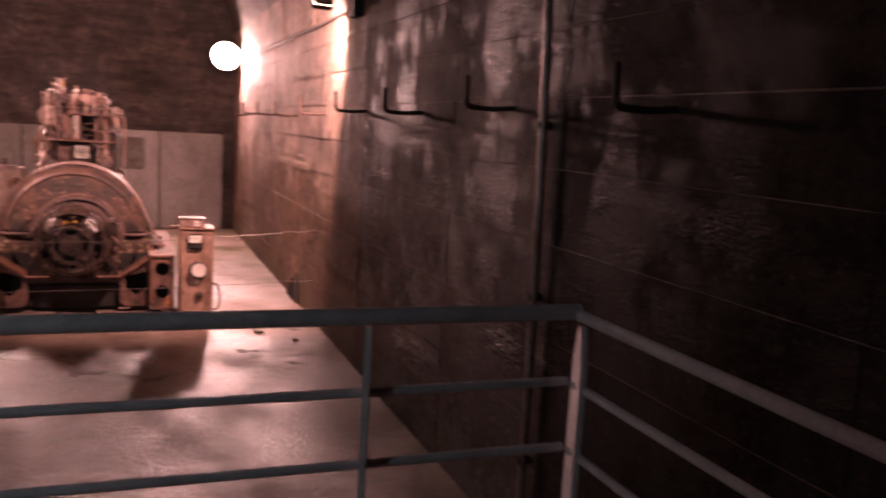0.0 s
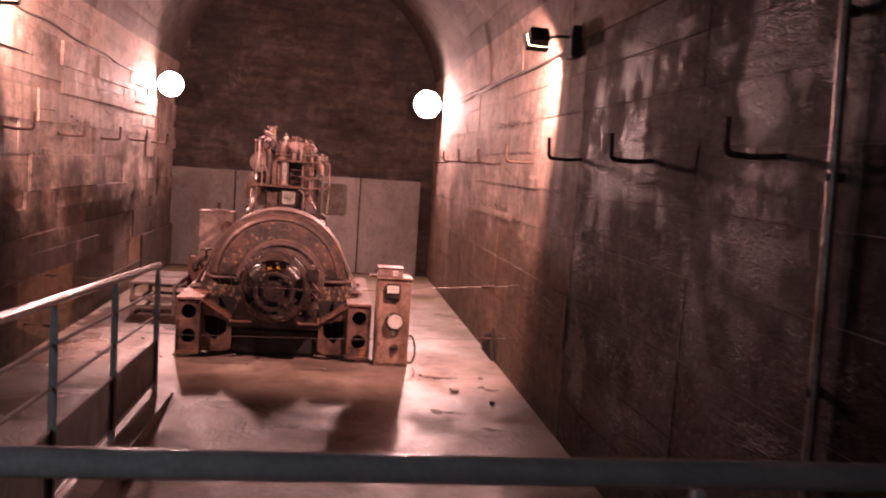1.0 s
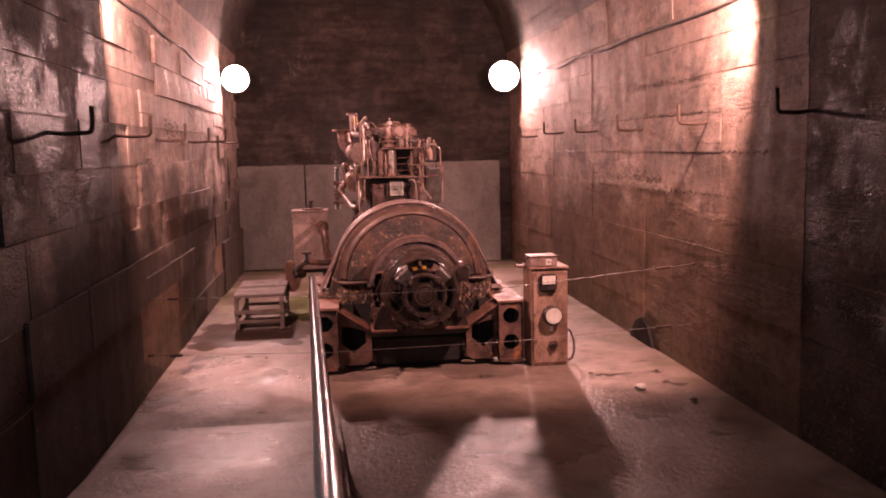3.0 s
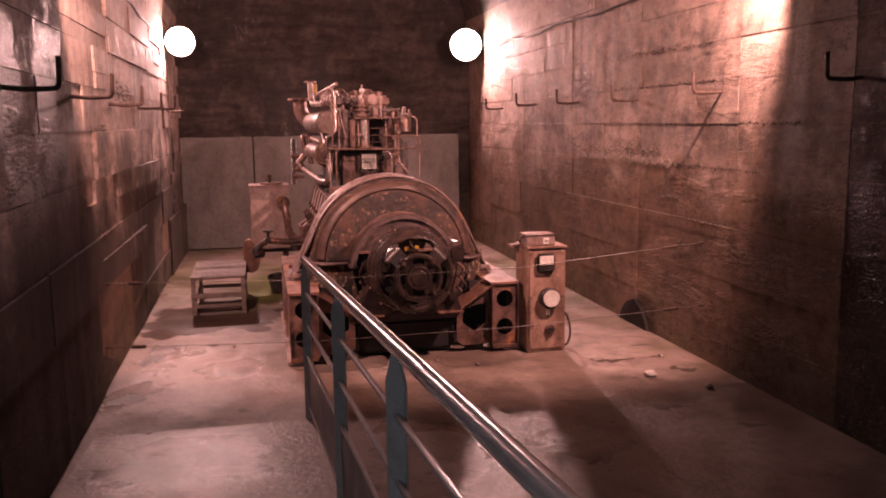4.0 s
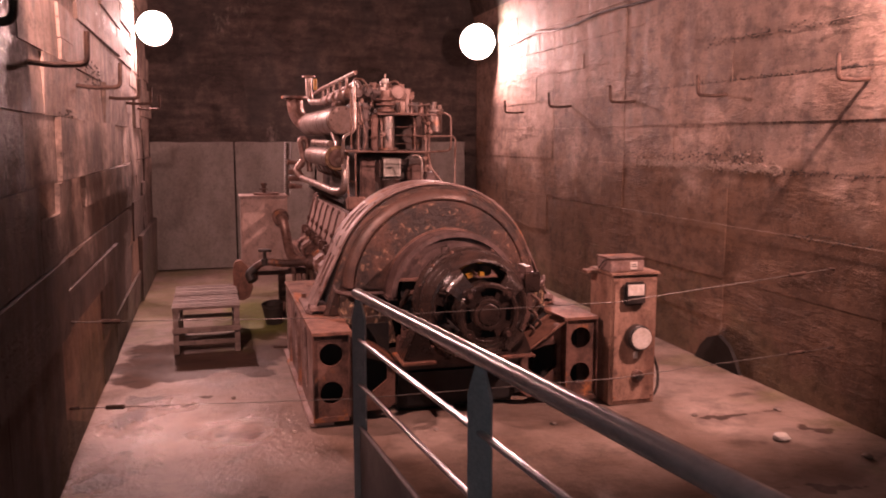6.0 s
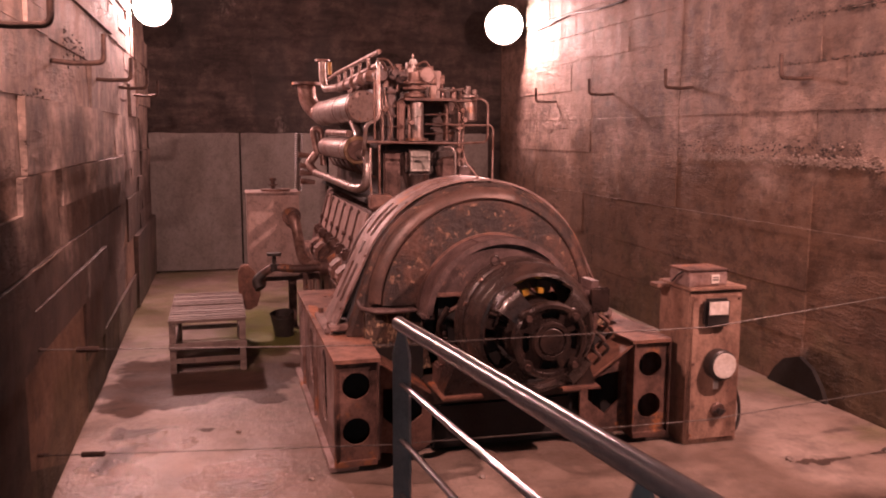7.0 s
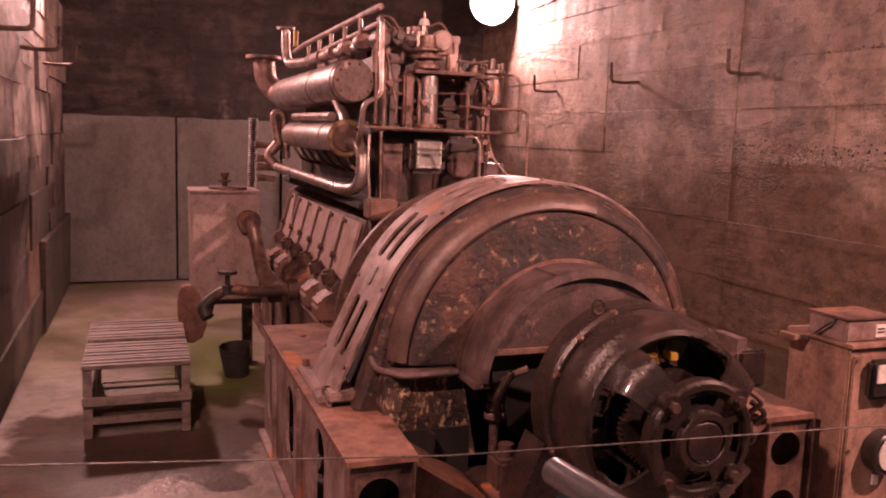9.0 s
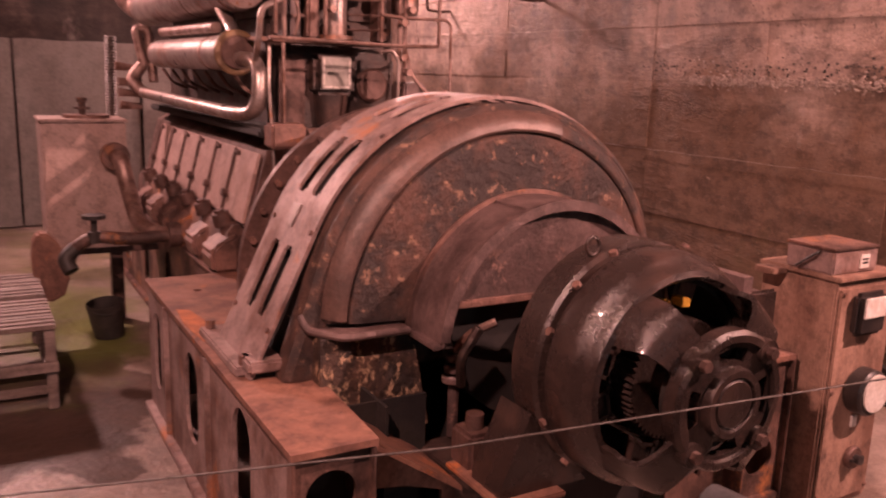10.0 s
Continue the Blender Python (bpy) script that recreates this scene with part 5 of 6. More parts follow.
part("oil_nipple", cyl(bm_new(), (-0.192, 11.22, 2.305), (-0.192, 11.22, 2.345), 0.007, 8), STEEL, eng)
bm = bm_new()
cyl(bm, (-0.09, 11.18, 2.192), (-0.09, 11.24, 2.192), 0.060, 22, None, 0.01)
box(bm, -0.09, 0.02, 11.20, 11.235, 2.18, 2.225, 0.006)
box(bm, -0.015, 0.012, 11.205, 11.23, 2.018, 2.19, 0.004)
part("pulley", bm, COVERS, eng, "pale pulley with a bracket arm")
for x, z in ((-0.43, 2.19), (-0.34, 2.20), (-0.28, 2.17)):
    bm = bm_new()
    cyl(bm, (x, 11.20, z), (x, 11.34, z), 0.048, 18, None, 0.008)
    cyl(bm, (x, 11.18, z), (x, 11.20, z), 0.02, 10)
    part("rocker_housing", bm, COVER, eng)
for x, z1, r in ((-0.46, 2.13, 0.018), (-0.39, 2.14, 0.022), (-0.30, 2.12, 0.016), (0.04, 2.10, 0.022), (0.13, 2.08, 0.026), (0.19, 2.06, 0.016)):
    bm = bm_new()
    cyl(bm, (x, 11.26, z1 - 0.13), (x, 11.26, z1), r, 12, None, 0.004)
    cyl(bm, (x, 11.26, z1), (x, 11.26, z1 + 0.03), r * 0.5, 8)
    part("valve_housing", bm, PIPE, eng)
bm = bm_new()
cyl(bm, (0.253, 11.28, 1.855), (0.253, 11.28, 2.03), 0.070, 22, None, 0.010)
cyl(bm, (0.253, 11.28, 2.03), (0.253, 11.28, 2.055), 0.080, 22, None, 0.004)
cyl(bm, (0.253, 11.28, 2.055), (0.253, 11.28, 2.12), 0.022, 8)
for k in range(5):
    a = 1.2566 * k + 0.5
    cyl(bm, (0.253 + 0.062 * math.cos(a), 11.28 + 0.062 * math.sin(a), 2.05), (0.253 + 0.062 * math.cos(a), 11.28 + 0.062 * math.sin(a), 2.095), 0.013, 8)
part("oil_filter", bm, STEEL, eng, "cylindrical oil filter with bolted lid")
# columns left and right of the open middle
part("front_column", box(bm_new(), -0.42, -0.345, 11.14, 11.30, 1.708, 2.10, 0.015), COVER, eng)
part("front_column", box(bm_new(), -0.335, -0.275, 11.10, 11.22, 1.708, 2.0, 0.012), RUST, eng)
part("front_column", box(bm_new(), 0.045, 0.115, 11.14, 11.26, 1.70, 2.0, 0.015), RUST, eng)
for k, z in enumerate((1.80, 1.88, 1.95, 2.05)):
    part("column_flange", box(bm_new(), -0.43, -0.335, 11.125, 11.31, z, z + 0.016, 0.004), IRON, eng)
for x, z0, z1 in ((-0.455, 1.70, 2.10), (-0.255, 1.71, 2.0), (0.03, 1.71, 2.0), (0.125, 1.40, 1.99), (0.155, 1.45, 1.99)):
    part("riser", tube(bm_new(), [(x, 11.08, z0), (x, 11.08, z1 - 0.05), (x, 11.20, z1)], 0.011, 8, 0.03), PIPE, eng)
for z in (1.76, 1.83, 1.90):
    part("rack_rod", tube(bm_new(), [(-0.12, 11.16, z), (0.05, 11.15, z + 0.004)], 0.006, 6), IRON, eng)
# small lines round the front
lines = [
    [(-0.46, 11.2, 2.28), (-0.49, 11.02, 2.26), (-0.497, 10.98, 1.86), (-0.59, 10.98, 1.825), (-0.596, 11.0, 1.70), (-0.60, 11.05, 1.60)],
    [(-0.53, 10.97, 2.22), (-0.53, 10.97, 1.72)],
    [(-0.01, 11.0, 1.83), (0.10, 10.98, 1.82), (0.34, 11.0, 1.825), (0.365, 11.0, 1.80), (0.345, 10.95, 1.40)],
    [(-0.02, 10.97, 1.66), (0.03, 10.95, 1.67), (0.06, 10.95, 1.62), (0.06, 10.95, 1.40)],
    [(0.12, 11.0, 1.68), (0.15, 10.98, 1.55), (0.22, 10.9, 1.45)],
    [(-0.50, 10.96, 1.68), (-0.50, 10.95, 1.3), (-0.50, 10.95, 0.95)],
    [(-0.56, 10.97, 1.66), (-0.57, 10.95, 1.50), (-0.55, 10.94, 1.1)],
    [(-0.46, 11.2, 2.30), (-0.38, 11.2, 2.30), (-0.34, 11.2, 2.22)],
    [(-0.17, 11.22, 2.26), (-0.10, 11.2, 2.30), (-0.05, 11.2, 2.22)],
    [(0.0, 11.18, 2.09), (0.10, 11.2, 2.08), (0.20, 11.22, 2.10)],
    [(-0.40, 11.10, 1.72), (-0.38, 11.08, 1.80), (-0.42, 11.08, 1.95), (-0.44, 11.1, 2.1)],
]
for k, pts in enumerate(lines):
    part("fuel_line", tube(bm_new(), pts, 0.008 if k > 0 else 0.014, 8, 0.04), PIPE if k % 3 else STEEL, eng)
for x, z in ((0.10, 1.64), (0.13, 1.57), (0.11, 1.50), (0.17, 1.46), (0.12, 1.93), (0.14, 1.86), (0.10, 1.80), (-0.45, 1.93), (-0.26, 1.84)):
    bm = bm_new()
    cyl(bm, (x, 11.02, z), (x, 10.97, z), 0.017, 10)
    cyl(bm, (x - 0.025, 10.99, z), (x + 0.025, 10.99, z), 0.010, 8)
    part("valve", bm, PIPE, eng)
part("relay_box", box(bm_new(), 0.095, 0.21, 10.95, 11.1, 1.40, 1.525, 0.01), COVER, eng)
part("side_box", box(bm_new(), -0.58, -0.42, 10.88, 11.0, 1.22, 1.33, 0.012), RUST, eng)
part("coupling", cyl(bm_new(), (-0.40, 10.94, 1.27), (-0.24, 10.94, 1.27), 0.04, 12), PIPE, eng)
part("far_tank", box(bm_new(), 0.28, 0.62, 13.1, 13.5, 1.25, 1.72, 0.02), GREY, eng)
# upper exhaust drum
p, q = Vector((-0.52, 11.50, 1.965)), Vector((-0.53, 13.85, 1.965))
bm = bm_new()
cyl(bm, p, q, 0.126, 32, None, 0.01)
drum = part("upper_drum", bm, STEEL, eng, "long steel drum with a rusty end disc")
part("end_disc", cyl(bm_new(), p - Vector((0, 0.012, 0)), p, 0.119, 32, None, 0.004), TANK, drum)
for y in (11.56, 12.3, 13.0):
    part("drum_band", cyl(bm_new(), (-0.522, y, 1.965), (-0.522, y + 0.03, 1.965), 0.130, 32, None, 0.004), PIPE, drum)
for k in range(10):
    a = 2 * math.pi * k / 10
    q = Vector((-0.52 + 0.10 * math.cos(a), 11.488, 1.965 + 0.10 * math.sin(a)))
    part("disc_bolt", cyl(bm_new(), q, q - Vector((0, 0.008, 0)), 0.008, 6), RUST, drum)
part("drum_elbow", tube(bm_new(), [(-0.53, 13.7, 1.965), (-0.56, 14.05, 1.97), (-0.66, 14.10, 2.08), (-0.68, 14.10, 2.27)], 0.092, 18, 0.14), PIPE, eng)
part("elbow_flange", cyl(bm_new(), (-0.68, 14.10, 2.265), (-0.68, 14.10, 2.295), 0.15, 24, None, 0.004), RUST, eng)
# lower drum
p, q = Vector((-0.585, 11.38, 1.635)), Vector((-0.60, 13.1, 1.635))
bm = bm_new()
cyl(bm, p + Vector((0, 0.03, 0)), q, 0.086, 28, None, 0.02)
cyl(bm, p + Vector((0, 0.02, 0)), p + Vector((0, 0.06, 0)), 0.096, 28, None, 0.005)
drum = part("lower_drum", bm, STEEL, eng, "shorter steel drum with a flanged end")
part("end_flange", cyl(bm_new(), p, p + Vector((0, 0.03, 0)), 0.108, 28, None, 0.006), OCHRE, drum, "ochre painted end flange")
part("end_cap", cyl(bm_new(), p - Vector((0, 0.014, 0)), p + Vector((0, 0.004, 0)), 0.080, 26, None, 0.006), IRON, drum)
for y in (11.75, 12.5):
    part("drum_band", cyl(bm_new(), (-0.588, y, 1.635), (-0.588, y + 0.025, 1.635), 0.090, 28), PIPE, drum)
part("u_pipe", tube(bm_new(), [(-0.575, 11.40, 1.61), (-0.545, 11.15, 1.60), (-0.565, 11.12, 1.36), (-0.62, 11.34, 1.35), (-0.70, 13.2, 1.385)], 0.034, 14, 0.11), STEEL, eng, "thick bent steel pipe")
part("upper_link", tube(bm_new(), [(-0.60, 11.7, 1.76), (-0.60, 13.0, 1.77)], 0.028, 12), PIPE, eng)
part("drop_pipe", tube(bm_new(), [(-0.56, 11.75, 1.86), (-0.54, 11.6, 1.74), (-0.58, 11.46, 1.70)], 0.034, 12, 0.05), STEEL, eng)
part("end_loop", tube(bm_new(), [(-0.66, 13.35, 1.55), (-0.70, 13.4, 1.80), (-0.62, 13.4, 1.80), (-0.60, 13.35, 1.45)], 0.032, 12, 0.06), PIPE, eng)
part("end_loop", tube(bm_new(), [(-0.70, 13.2, 1.38), (-0.76, 13.3, 1.46), (-0.68, 13.3, 1.56)], 0.040, 12, 0.05), PIPE, eng)
for y, z in ((13.3, 1.45), (13.3, 1.38), (13.25, 1.30), (13.4, 1.55)):
    part("pipe_valve", cyl(bm_new(), (-0.84, y, z), (-0.70, y, z - 0.01), 0.030, 10, 0.02), PIPE, eng)
for k in range(7):
    part("injector_line", tube(bm_new(), [(-0.42, 11.5 + 0.28 * k, 1.42), (-0.52, 11.48 + 0.28 * k, 1.46), (-0.56, 11.55 + 0.28 * k, 1.54)], 0.010, 6, 0.03), PIPE, eng)
# black bar that stands for the shade above the crankcase
part("shade_ledge", box(bm_new(), -0.60, -0.40, 11.0, 13.5, 1.26, 1.30, 0.01), INSIDE, eng)
# cooling-water mains over the heads
part("water_main", tube(bm_new(), [(-0.45, 11.20, 2.352), (-0.47, 13.3, 2.335), (-0.50, 13.62, 2.30)], 0.018, 10), PIPE, eng)
part("water_main", tube(bm_new(), [(-0.42, 11.12, 2.22), (-0.43, 11.2, 2.275), (-0.46, 13.2, 2.225)], 0.017, 10, 0.05), PIPE, eng)
part("water_main", tube(bm_new(), [(-0.40, 11.5, 2.19), (-0.44, 12.6, 2.20), (-0.46, 13.3, 2.20), (-0.53, 13.72, 2.21), (-0.55, 13.74, 2.32), (-0.55, 13.74, 2.49)], 0.036, 14, 0.09), STEEL, eng)
part("main_flange", cyl(bm_new(), (-0.55, 13.74, 2.485), (-0.55, 13.74, 2.505), 0.075, 20), RUST, eng)
for y in (11.6, 12.0, 12.4, 12.8, 13.2):
    bm = bm_new()
    cyl(bm, (-0.46, y, 2.17), (-0.46, y, 2.355), 0.013, 8)
    cyl(bm, (-0.45, y - 0.05, 2.20), (-0.45, y + 0.05, 2.20), 0.046, 12)
    part("main_branch", bm, PIPE, eng)
part("sight_glass", cyl(bm_new(), (-0.50, 13.55, 2.34), (-0.50, 13.55, 2.46), 0.02, 8), YELLOW, eng)
# ribbed hose by the rear
hose = [(-0.80 + 0.0003 * k, 13.95, 1.15 + 0.61 * k / 60) for k in range(61)]
part("ribbed_hose", tube(bm_new(), hose, 0.036, 12, 0, 0.22), GREY, eng, "ribbed grey hose")

# ---- header tank and its pipework ----
tank = thing("water_tank", (-1.15, 12.7, 0.5), "upright pinkish steel water tank with rusty lid fittings", "tank")
part("tank_body", box(bm_new(), -1.375, -0.925, 12.5, 12.86, 0.50, 1.235, 0.012), TANK, tank)
part("tank_rim", box(bm_new(), -1.385, -0.915, 12.49, 12.87, 1.232, 1.25, 0.005), TANK, tank)
part("lid_ring", cyl(bm_new(), (-1.12, 12.66, 1.25), (-1.12, 12.66, 1.268), 0.13, 24), RUST, tank)
bm = bm_new()
cyl(bm, (-1.14, 12.66, 1.268), (-1.14, 12.66, 1.34), 0.02, 10)
cyl(bm, (-1.14, 12.66, 1.30), (-1.14, 12.66, 1.312), 0.045, 12)
cyl(bm, (-1.14, 12.66, 1.34), (-1.14, 12.66, 1.365), 0.03, 10)
part("filler_valve", bm, RUST, tank)
part("tank_beam", box(bm_new(), -1.30, CX - 0.60, 12.62, 12.76, 0.44, 0.50, 0.006), IRON, tank)
part("tank_leg", box(bm_new(), -1.02, -0.95, 12.65, 12.73, 0.0, 0.44, 0.006), IRON, tank)
pipe = part("outlet_pipe", tube(bm_new(), [(-1.0, 12.46, 1.04), (-0.985, 12.34, 1.04), (-0.965, 12.30, 0.90), (-0.945, 12.10, 0.70), (-0.86, 11.97, 0.66), (-0.60, 11.95, 0.665)], 0.045, 14, 0.07), PIPE, tank)
part("pipe_flange", cyl(bm_new(), (-1.0, 12.50, 1.04), (-1.0, 12.42, 1.04), 0.08, 20, None, 0.006), RUST, tank)
part("lower_pipe", tube(bm_new(), [(-1.30, 12.00, 0.60), (-1.20, 11.97, 0.675), (-1.02, 11.95, 0.65), (-0.68, 11.95, 0.665)], 0.034, 12, 0.06), RUST, tank)
part("pipe_collar", cyl(bm_new(), (-0.82, 11.95, 0.66), (-0.76, 11.95, 0.66), 0.07, 16), IRON, tank)
part("elbow_end", tube(bm_new(), [(-1.28, 12.00, 0.61), (-1.34, 11.98, 0.56), (-1.31, 11.94, 0.50)], 0.040, 12, 0.03), CABLE, tank)
bm = bm_new()
cyl(bm, (-1.19, 11.96, 0.66), (-1.19, 11.96, 0.78), 0.016, 8)
cyl(bm, (-1.19, 11.96, 0.77), (-1.19, 11.96, 0.79), 0.06, 14)
cyl(bm, (-1.19, 11.96, 0.64), (-1.19, 11.96, 0.70), 0.035, 10)
part("hand_valve", bm, CABLE, tank, "dark hand wheel valve")

# rounded casing on a stub beside the tank
bm = bm_new()
pts = [(-1.47, 0.27), (-1.475, 0.52), (-1.465, 0.60), (-1.44, 0.645), (-1.39, 0.64), (-1.34, 0.59), (-1.30, 0.50), (-1.29, 0.38), (-1.32, 0.29), (-1.38, 0.255)]
plate(bm, pts, [], lambda a, b: Vector((a, 12.28, b)), Vector((0, 0.12, 0)))
bmesh.ops.bevel(bm, geom=[e for e in bm.edges if e.calc_face_angle(0) > 0.8], offset=0.012, segments=2, affect="EDGES")
part("pump_casing", bm, RUST_TOP, tank, "rounded orange-brown pump casing")
part("pump_stub", cyl(bm_new(), (-1.36, 12.39, 0.44), (-1.28, 12.56, 0.44), 0.06, 14), IRON, tank)
# bucket on the floor by the base
root = thing("bucket", (-1.09, 12.36, 0), "dark dented metal bucket beside the base frame", "bucket")
bm = cyl(bm_new(), (-1.09, 12.36, 0.0), (-1.11, 12.34, 0.21), 0.08, 20, 0.105)
bmesh.ops.delete(bm, geom=[max(bm.faces, key=lambda f: f.calc_center_median().z)], context="FACES_ONLY")
bmesh.ops.recalc_face_normals(bm, faces=bm.faces)
bmesh.ops.solidify(bm, geom=bm.faces[:], thickness=0.004)
part("body", bm, CABLE, root)
part("bucket_handle", tube(bm_new(), [(-1.205, 12.34, 0.20), (-1.18, 12.26, 0.17), (-1.11, 12.23, 0.16), (-1.04, 12.26, 0.17), (-1.01, 12.34, 0.20)], 0.004, 6, 0.03), CABLE, root)

# ---- slatted bench ----
bench = thing("slatted_bench", (-1.715, 11.8, 0), "low grey weathered wooden bench with slatted top", "bench")
SX0, SX1, SY0, SY1, SZ = -2.0, -1.445, 11.32, 12.42, 0.405
for k in range(18):
    y0 = SY0 + 0.056 * k + (0.075 if k >= 9 else 0)
    part("slat", box(bm_new(), SX0, SX1, y0, y0 + 0.039, SZ - 0.022, SZ + 0.002 * (k % 3), 0.004), WOOD, bench)
for x in (SX0 + 0.005, SX1 - 0.05):
    for y in (SY0 + 0.01, SY1 - 0.06):
        part("leg", box(bm_new(), x, x + 0.045, y, y + 0.05, 0.0, SZ - 0.024, 0.005), WOOD, bench)
    part("side_rail", box(bm_new(), x + 0.006, x + 0.038, SY0 + 0.06, SY1 - 0.06, SZ - 0.09, SZ - 0.024, 0.004), WOOD, bench)
    part("low_rail", box(bm_new(), x + 0.006, x + 0.038, SY0 + 0.06, SY1 - 0.06, 0.10, 0.15, 0.004), WOOD, bench)
for y in (SY0 - 0.012, SY1 - 0.012):
    part("apron", box(bm_new(), SX0, SX1, y, y + 0.022, 0.185, 0.235, 0.004), WOOD, bench)
    part("apron", box(bm_new(), SX0 + 0.05, SX1 - 0.05, y + 0.03, y + 0.052, 0.075, 0.115, 0.004), WOOD, bench)

# ---- control cabinet ----
cabinet = thing("control_cabinet", (1.08, 9.3, 0), "rusty brown control cabinet with meter and round dial", "cabinet")
QX0, QX1, QY0, QY1, QZ = 0.905, 1.245, 9.13, 9.46, 0.895
part("body", box(bm_new(), QX0, QX1, QY0 + 0.006, QY1, 0.0, QZ, 0.008), CABINET, cabinet)
door = part("front_panel", box(bm_new(), QX0 + 0.016, QX1 - 0.016, QY0 - 0.006, QY0 + 0.005, 0.03, QZ - 0.025, 0.004), CABINET, cabinet)
part("top_rim", box(bm_new(), QX0 - 0.008, QX1 + 0.010, QY0 - 0.012, QY1 + 0.01, QZ, QZ + 0.018, 0.004), CABINET, cabinet)
part("side_bracket", box(bm_new(), QX0 - 0.085, QX0 - 0.008, QY1 - 0.12, QY1 - 0.03, QZ - 0.012, QZ + 0.010, 0.003), CABINET, cabinet)
meter = part("meter_case", box(bm_new(), 0.975, 1.135, QY0 - 0.05, QY0 - 0.004, 0.695, 0.855, 0.016), BAKELITE, cabinet, "black meter case")
part("meter_scale", box(bm_new(), 0.995, 1.115, QY0 - 0.056, QY0 - 0.05, 0.765, 0.84, 0.002), PAPER, meter, "white meter scale")
dial = part("dial_case", cyl(bm_new(), (1.085, QY0 - 0.004, 0.475), (1.085, QY0 - 0.075, 0.475), 0.088, 28, None, 0.008), BAKELITE, cabinet, "round black dial case")
part("dial_face", cyl(bm_new(), (1.092, QY0 - 0.075, 0.478), (1.092, QY0 - 0.082, 0.478), 0.072, 28), PAPER, dial, "round white dial face")
part("tag", box(bm_new(), 1.07, 1.10, QY0 - 0.016, QY0 - 0.006, 0.325, 0.37, 0.002), PAPER, cabinet, "small pale tag")
bm = bm_new()
cyl(bm, (1.10, QY0 - 0.006, 0.20), (1.10, QY0 - 0.03, 0.20), 0.045, 20, None, 0.005)
part("knob_plate", bm, IRON, cabinet)
part("knob", cyl(bm_new(), (1.10, QY0 - 0.03, 0.20), (1.10, QY0 - 0.055, 0.20), 0.018, 12), BAKELITE, cabinet)
part("crossed_handle", box(bm_new(), 1.06, 1.14, QY0 - 0.042, QY0 - 0.032, 0.194, 0.206, 0.002), BAKELITE, cabinet)
for x in (QX0 + 0.03, QX1 - 0.03):
    for z in (0.06, 0.48, 0.85):
        part("screw", cyl(bm_new(), (x, QY0 - 0.006, z), (x, QY0 - 0.012, z), 0.008, 8), RUST, cabinet)
part("cable", tube(bm_new(), [(QX1, 9.25, 0.30), (QX1 + 0.05, 9.25, 0.30), (QX1 + 0.085, 9.24, 0.20), (QX1 + 0.085, 9.23, 0.09), (QX1 + 0.05, 9.22, 0.02), (QX1, 9.22, 0.03)], 0.010, 8, 0.05), CABLE, cabinet, "black looped cable")
root = thing("meter_box", (1.02, 9.3, QZ + 0.018), "small brown steel box with a white label on the cabinet", "box")
part("case", box(bm_new(), 0.905, 1.155, 9.16, 9.36, QZ + 0.018, QZ + 0.105, 0.006), MAUVE, root)
part("lid", box(bm_new(), 0.900, 1.160, 9.155, 9.365, QZ + 0.105, QZ + 0.115, 0.003), RUST, root)
lab = part("label_plate", box(bm_new(), 1.05, 1.10, 9.154, 9.16, QZ + 0.035, QZ + 0.085, 0), PAPER, root, "white label plate")
for k in range(2):
    part("writing_bar", box(bm_new(), 1.058, 1.092, 9.152, 9.154, QZ + 0.052 + 0.014 * k, QZ + 0.058 + 0.014 * k, 0), BAKELITE, lab)
part("wire_handle", tube(bm_new(), [(0.91, 9.22, QZ + 0.10), (0.88, 9.22, QZ + 0.09), (0.885, 9.30, QZ + 0.03)], 0.005, 6, 0.02), CABLE, root)

# ---- litter on the floor ----
rng = random.Random(3)
for k, (x, y, r) in enumerate(((1.62, 8.28, 0.05), (-0.35, 9.0, 0.018), (1.95, 8.75, 0.025), (1.35, 8.8, 0.02), (-1.55, 10.0, 0.018), (0.4, 8.9, 0.02), (-1.2, 9.2, 0.015), (1.9, 7.9, 0.03))):
    bm = bm_new()
    bmesh.ops.create_icosphere(bm, subdivisions=2, radius=r)
    for v in bm.verts:
        v.co = Vector((x + v.co.x * (1 + 0.4 * noise.noise(v.co * 30)), y + v.co.y * (1 + 0.5 * noise.noise(v.co * 40)), max(0.0, r * 0.35 + v.co.z * 0.55)))
    if k == 0:
        tagged(part("crumpled_paper", bm, PAPER, smooth=0), "crumpled pale paper on the floor", "litter")
    else:
        tagged(part("concrete_chip", bm, RAMP, smooth=0), "small chip of concrete on the floor", "rubble", "chips on the floor")
# ---- board-marked concrete panels on the side walls ----
rng = random.Random(21)


def ragged_panel(material):
    """A unit panel with a broken outline and slightly sloping edges."""
    bm = bm_new()
    ring = [(k / 5, 0) for k in range(5)] + [(1, k / 3) for k in range(3)] + [(1 - k / 5, 1) for k in range(5)] + [(0, 1 - k / 3) for k in range(3)]
    back = [bm.verts.new((0, y, z)) for y, z in ring]
    face = [bm.verts.new((1, 0.5 + (y - 0.5) * (1 - rng.uniform(0.0, 0.006)), 0.5 + (z - 0.5) * (1 - rng.uniform(0.0, 0.022)))) for y, z in ring]
    for k in range(len(ring)):
        n = (k + 1) % len(ring)
        bm.faces.new((back[k], back[n], face[n], face[k]))
    bm.faces.new(face)
    me = bpy.data.meshes.new("panel")
    bm.to_mesh(me)
    bm.free()
    me.materials.append(material)
    return me


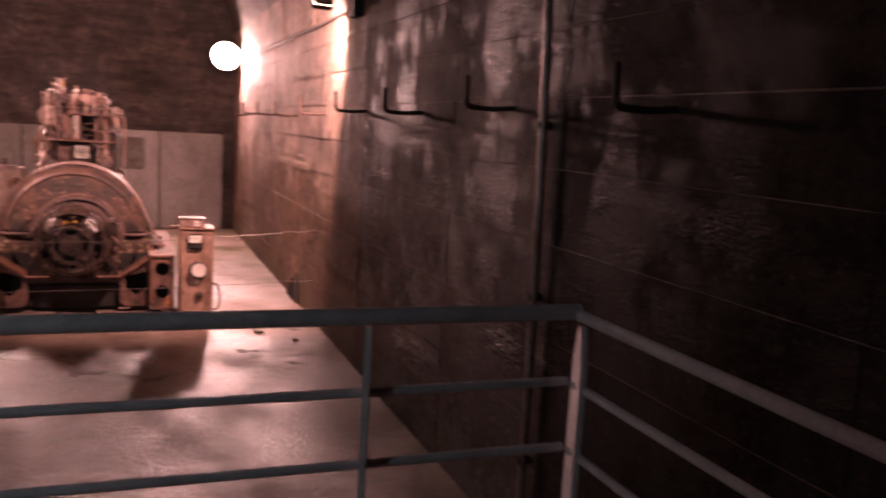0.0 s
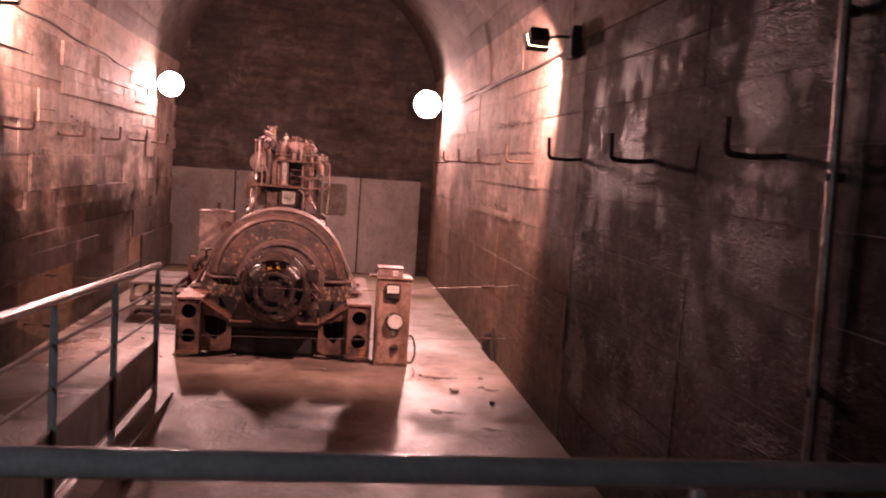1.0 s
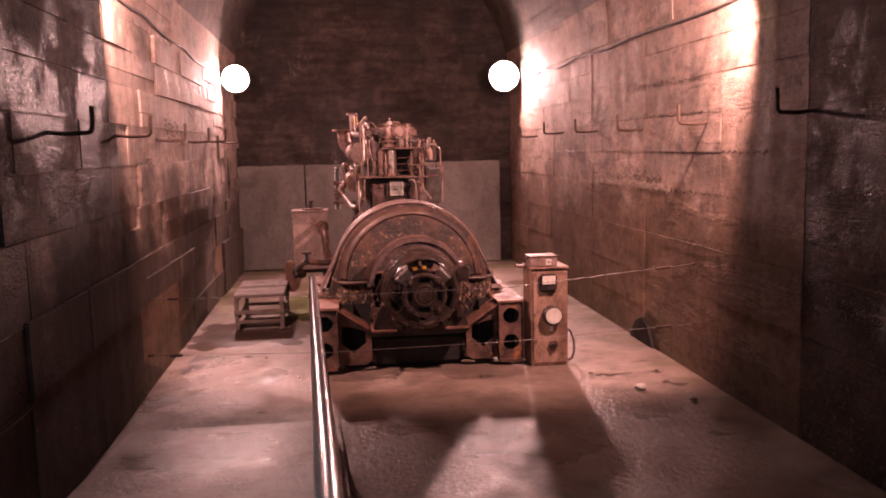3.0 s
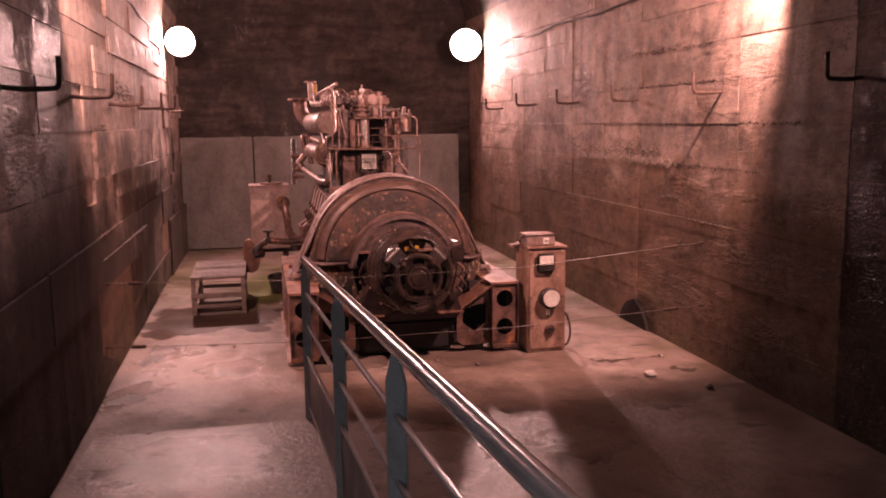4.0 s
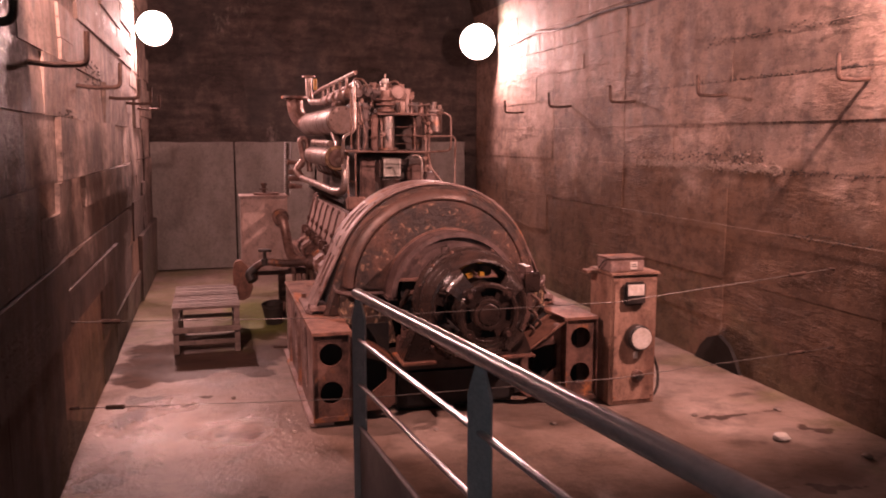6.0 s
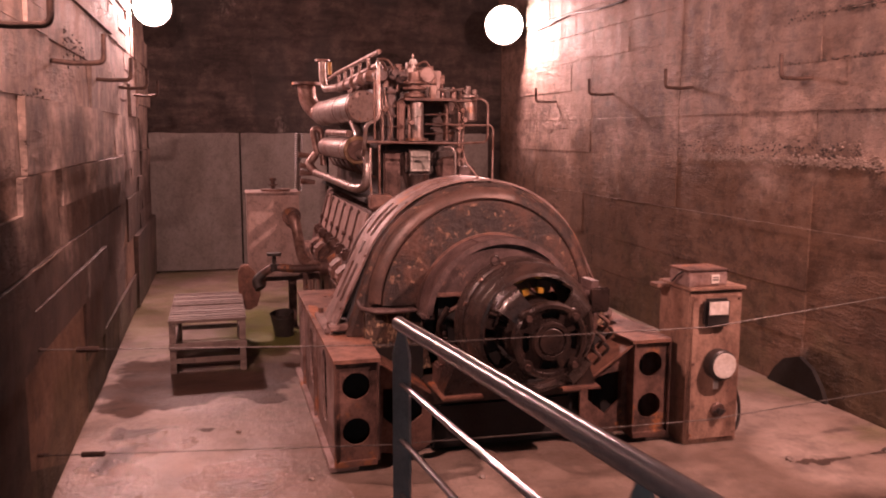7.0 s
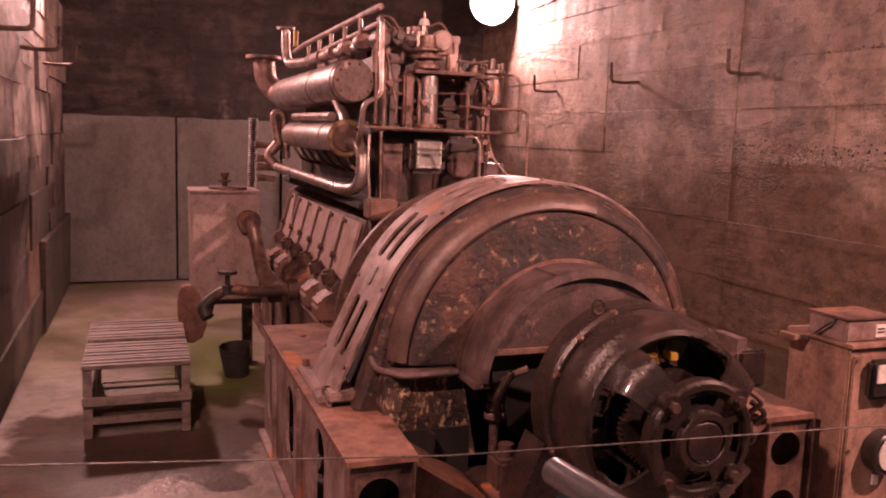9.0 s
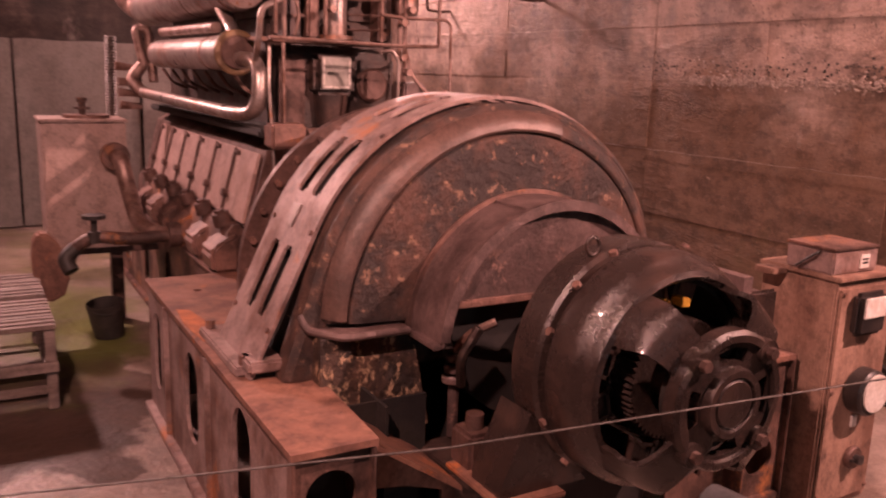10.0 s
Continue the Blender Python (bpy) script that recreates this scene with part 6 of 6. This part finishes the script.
units = [ragged_panel(WALL) for _ in range(7)]
units_damp = [ragged_panel(WALL_DAMP) for _ in range(7)]
# panels for the dim near wall, its shade carried by their colour
units_shade = [ragged_panel(WALL_SHADE) for _ in range(5)]
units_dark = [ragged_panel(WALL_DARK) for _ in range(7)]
Z_ROWS = (0.0, 0.36, 0.70, 1.13, 1.57, 1.92, 2.24, 2.55, 2.84, 3.095)
Z_ROWS_LEFT = (0.0, 0.74, 1.15, 1.57, 1.92, 2.24, 2.55, 2.84, 3.095)


def clad(wall, x, side, joints, dark, chop, proudest):
    """Cast panels standing a little proud of the wall; side is the way into the hall."""
    tilt = proudest * 9
    lean, yaw = (tilt, tilt * 0.5) if side < 0 else (3.0, 0.9)
    line = joints
    rows = Z_ROWS if side < 0 else Z_ROWS_LEFT
    for z0, z1 in zip(rows, rows[1:]):
        k = 0
        joints = [j if side < 0 or j in (line[0], line[-1]) else j + rng.uniform(-0.16, 0.16) for j in line]
        while k < len(joints) - 1:
            step = 1 if rng.random() < (0.75 if side < 0 or z0 > 1 else 0.3) or k + 2 >= len(joints) else 2
            y0, y1 = joints[k], joints[k + step]
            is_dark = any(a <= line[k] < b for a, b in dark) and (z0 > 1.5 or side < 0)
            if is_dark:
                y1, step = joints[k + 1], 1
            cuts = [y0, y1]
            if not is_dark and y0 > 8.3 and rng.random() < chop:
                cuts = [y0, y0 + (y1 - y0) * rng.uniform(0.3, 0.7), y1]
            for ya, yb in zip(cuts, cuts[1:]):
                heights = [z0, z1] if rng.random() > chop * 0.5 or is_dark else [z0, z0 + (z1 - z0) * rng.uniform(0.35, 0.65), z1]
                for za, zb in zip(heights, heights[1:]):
                    ob = new("panel", rng.choice(units_shade if side < 0 and line[k] < 3.2 else units_dark if is_dark else units if side < 0 else units_damp))
                    proud = 0.002 + proudest * rng.choice((0.1, 0.25, 0.4, 0.6, 1.0))
                    ob.matrix_world = pose(x - side * 0.03, ya + 0.002 if side > 0 else yb - 0.002, za + 0.002, rng.uniform(-tilt, tilt), rng.uniform(-lean, lean) * (1.0 if ya > 8.3 else 0.12), rng.uniform(-yaw, yaw) * (1.0 if ya > 8.3 else 0.12) + (0 if side > 0 else 180)) @ Matrix.Diagonal((0.03 + proud, yb - ya - 0.004, zb - za - 0.003, 1))
                    ob.parent = wall
            k += step


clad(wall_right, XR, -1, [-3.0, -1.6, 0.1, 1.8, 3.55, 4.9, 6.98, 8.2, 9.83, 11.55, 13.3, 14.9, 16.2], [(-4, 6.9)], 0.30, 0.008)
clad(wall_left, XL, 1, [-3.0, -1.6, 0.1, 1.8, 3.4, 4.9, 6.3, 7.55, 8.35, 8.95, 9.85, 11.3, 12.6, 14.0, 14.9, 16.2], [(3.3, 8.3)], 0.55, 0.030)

# honeycombed strips where stones show through the concrete
rng = random.Random(33)


def honeycomb(y0, y1, z, spread, n, label, material, x=XR - 0.010):
    bm = bm_new()
    for _ in range(n):
        r = rng.uniform(0.003, 0.010)
        y, zz = rng.uniform(y0, y1), z + rng.gauss(0, spread)
        res = bmesh.ops.create_icosphere(bm, subdivisions=1, radius=r)
        sy, sz = rng.uniform(0.8, 1.7), rng.uniform(0.6, 1.1)
        for v in res["verts"]:
            v.co = Vector((x + v.co.x * 0.7, y + v.co.y * sy, zz + v.co.z * sz))
    ob = part("exposed_stones", bm, material, smooth=0)
    tagged(ob, label, "concrete defect", kind="stuff")


STONE = surface("exposed_aggregate", (0.42, 0.335, 0.285), (0.28, 0.21, 0.17), (0.5, 0.8), 0, 20, 0.3, 90)
honeycomb(9.2, 11.3, 1.585, 0.018, 1500, "pale stones showing in a honeycombed concrete strip", STONE)
PIT = surface("pitted_joint", (0.06, 0.045, 0.038), (0.03, 0.024, 0.02), (0.6, 0.9), 0, 20, 0.3, 90)
honeycomb(9.2, 11.3, 1.67, 0.035, 60, "scattered stones showing above the honeycombed strip", STONE)
for y0, y1, z, n in ((8.4, 10.9, 2.243, 260), (7.4, 9.7, 1.922, 170), (7.9, 9.8, 1.568, 170), (8.6, 10.2, 2.552, 120), (9.4, 11.9, 1.655, 320), (8.3, 9.1, 1.135, 80)):
    honeycomb(y0, y1, z, 0.012 if z != 1.655 else 0.03, n, "dark pitted joint in the board-marked concrete", PIT, XR - 0.0035)

for y0, y1, z, n in ((9.2, 9.85, 1.76, 190), (9.15, 9.6, 1.86, 130), (10.2, 11.0, 2.25, 80)):
    honeycomb(y0, y1, z, 0.05, n, "dark pitted patch in the rough concrete wall", PIT, XL + 0.028)

# thin pale grout fins along some of the joints
def fins(wall, x, side, rows):
    for y0, z0, y1, z1 in rows:
        a, c = Vector((x + side * 0.02, y0, z0)), Vector((x + side * 0.02, y1, z1))
        n = max(3, int((c - a).length / 0.12))
        pts = [a.lerp(c, k / n) + Vector((0, 0, rng.uniform(-0.004, 0.004))) for k in range(n + 1)]
        part("grout_fin", tube(bm_new(), pts, 0.0017, 5), STONE, wall)


fins(wall_right, XR, -1, [(13.3, 1.125, 8.1, 1.135), (13.4, 1.92, 11.2, 1.925), (9.6, 2.55, 8.4, 2.552), (12.9, 2.24, 11.6, 2.243)])
fins(wall_left, XL, 1, [(9.0, 1.14, 11.2, 1.135), (4.9, 0.70, 7.4, 0.702), (11.3, 1.57, 12.5, 1.572), (5.0, 1.13, 7.2, 1.135)])
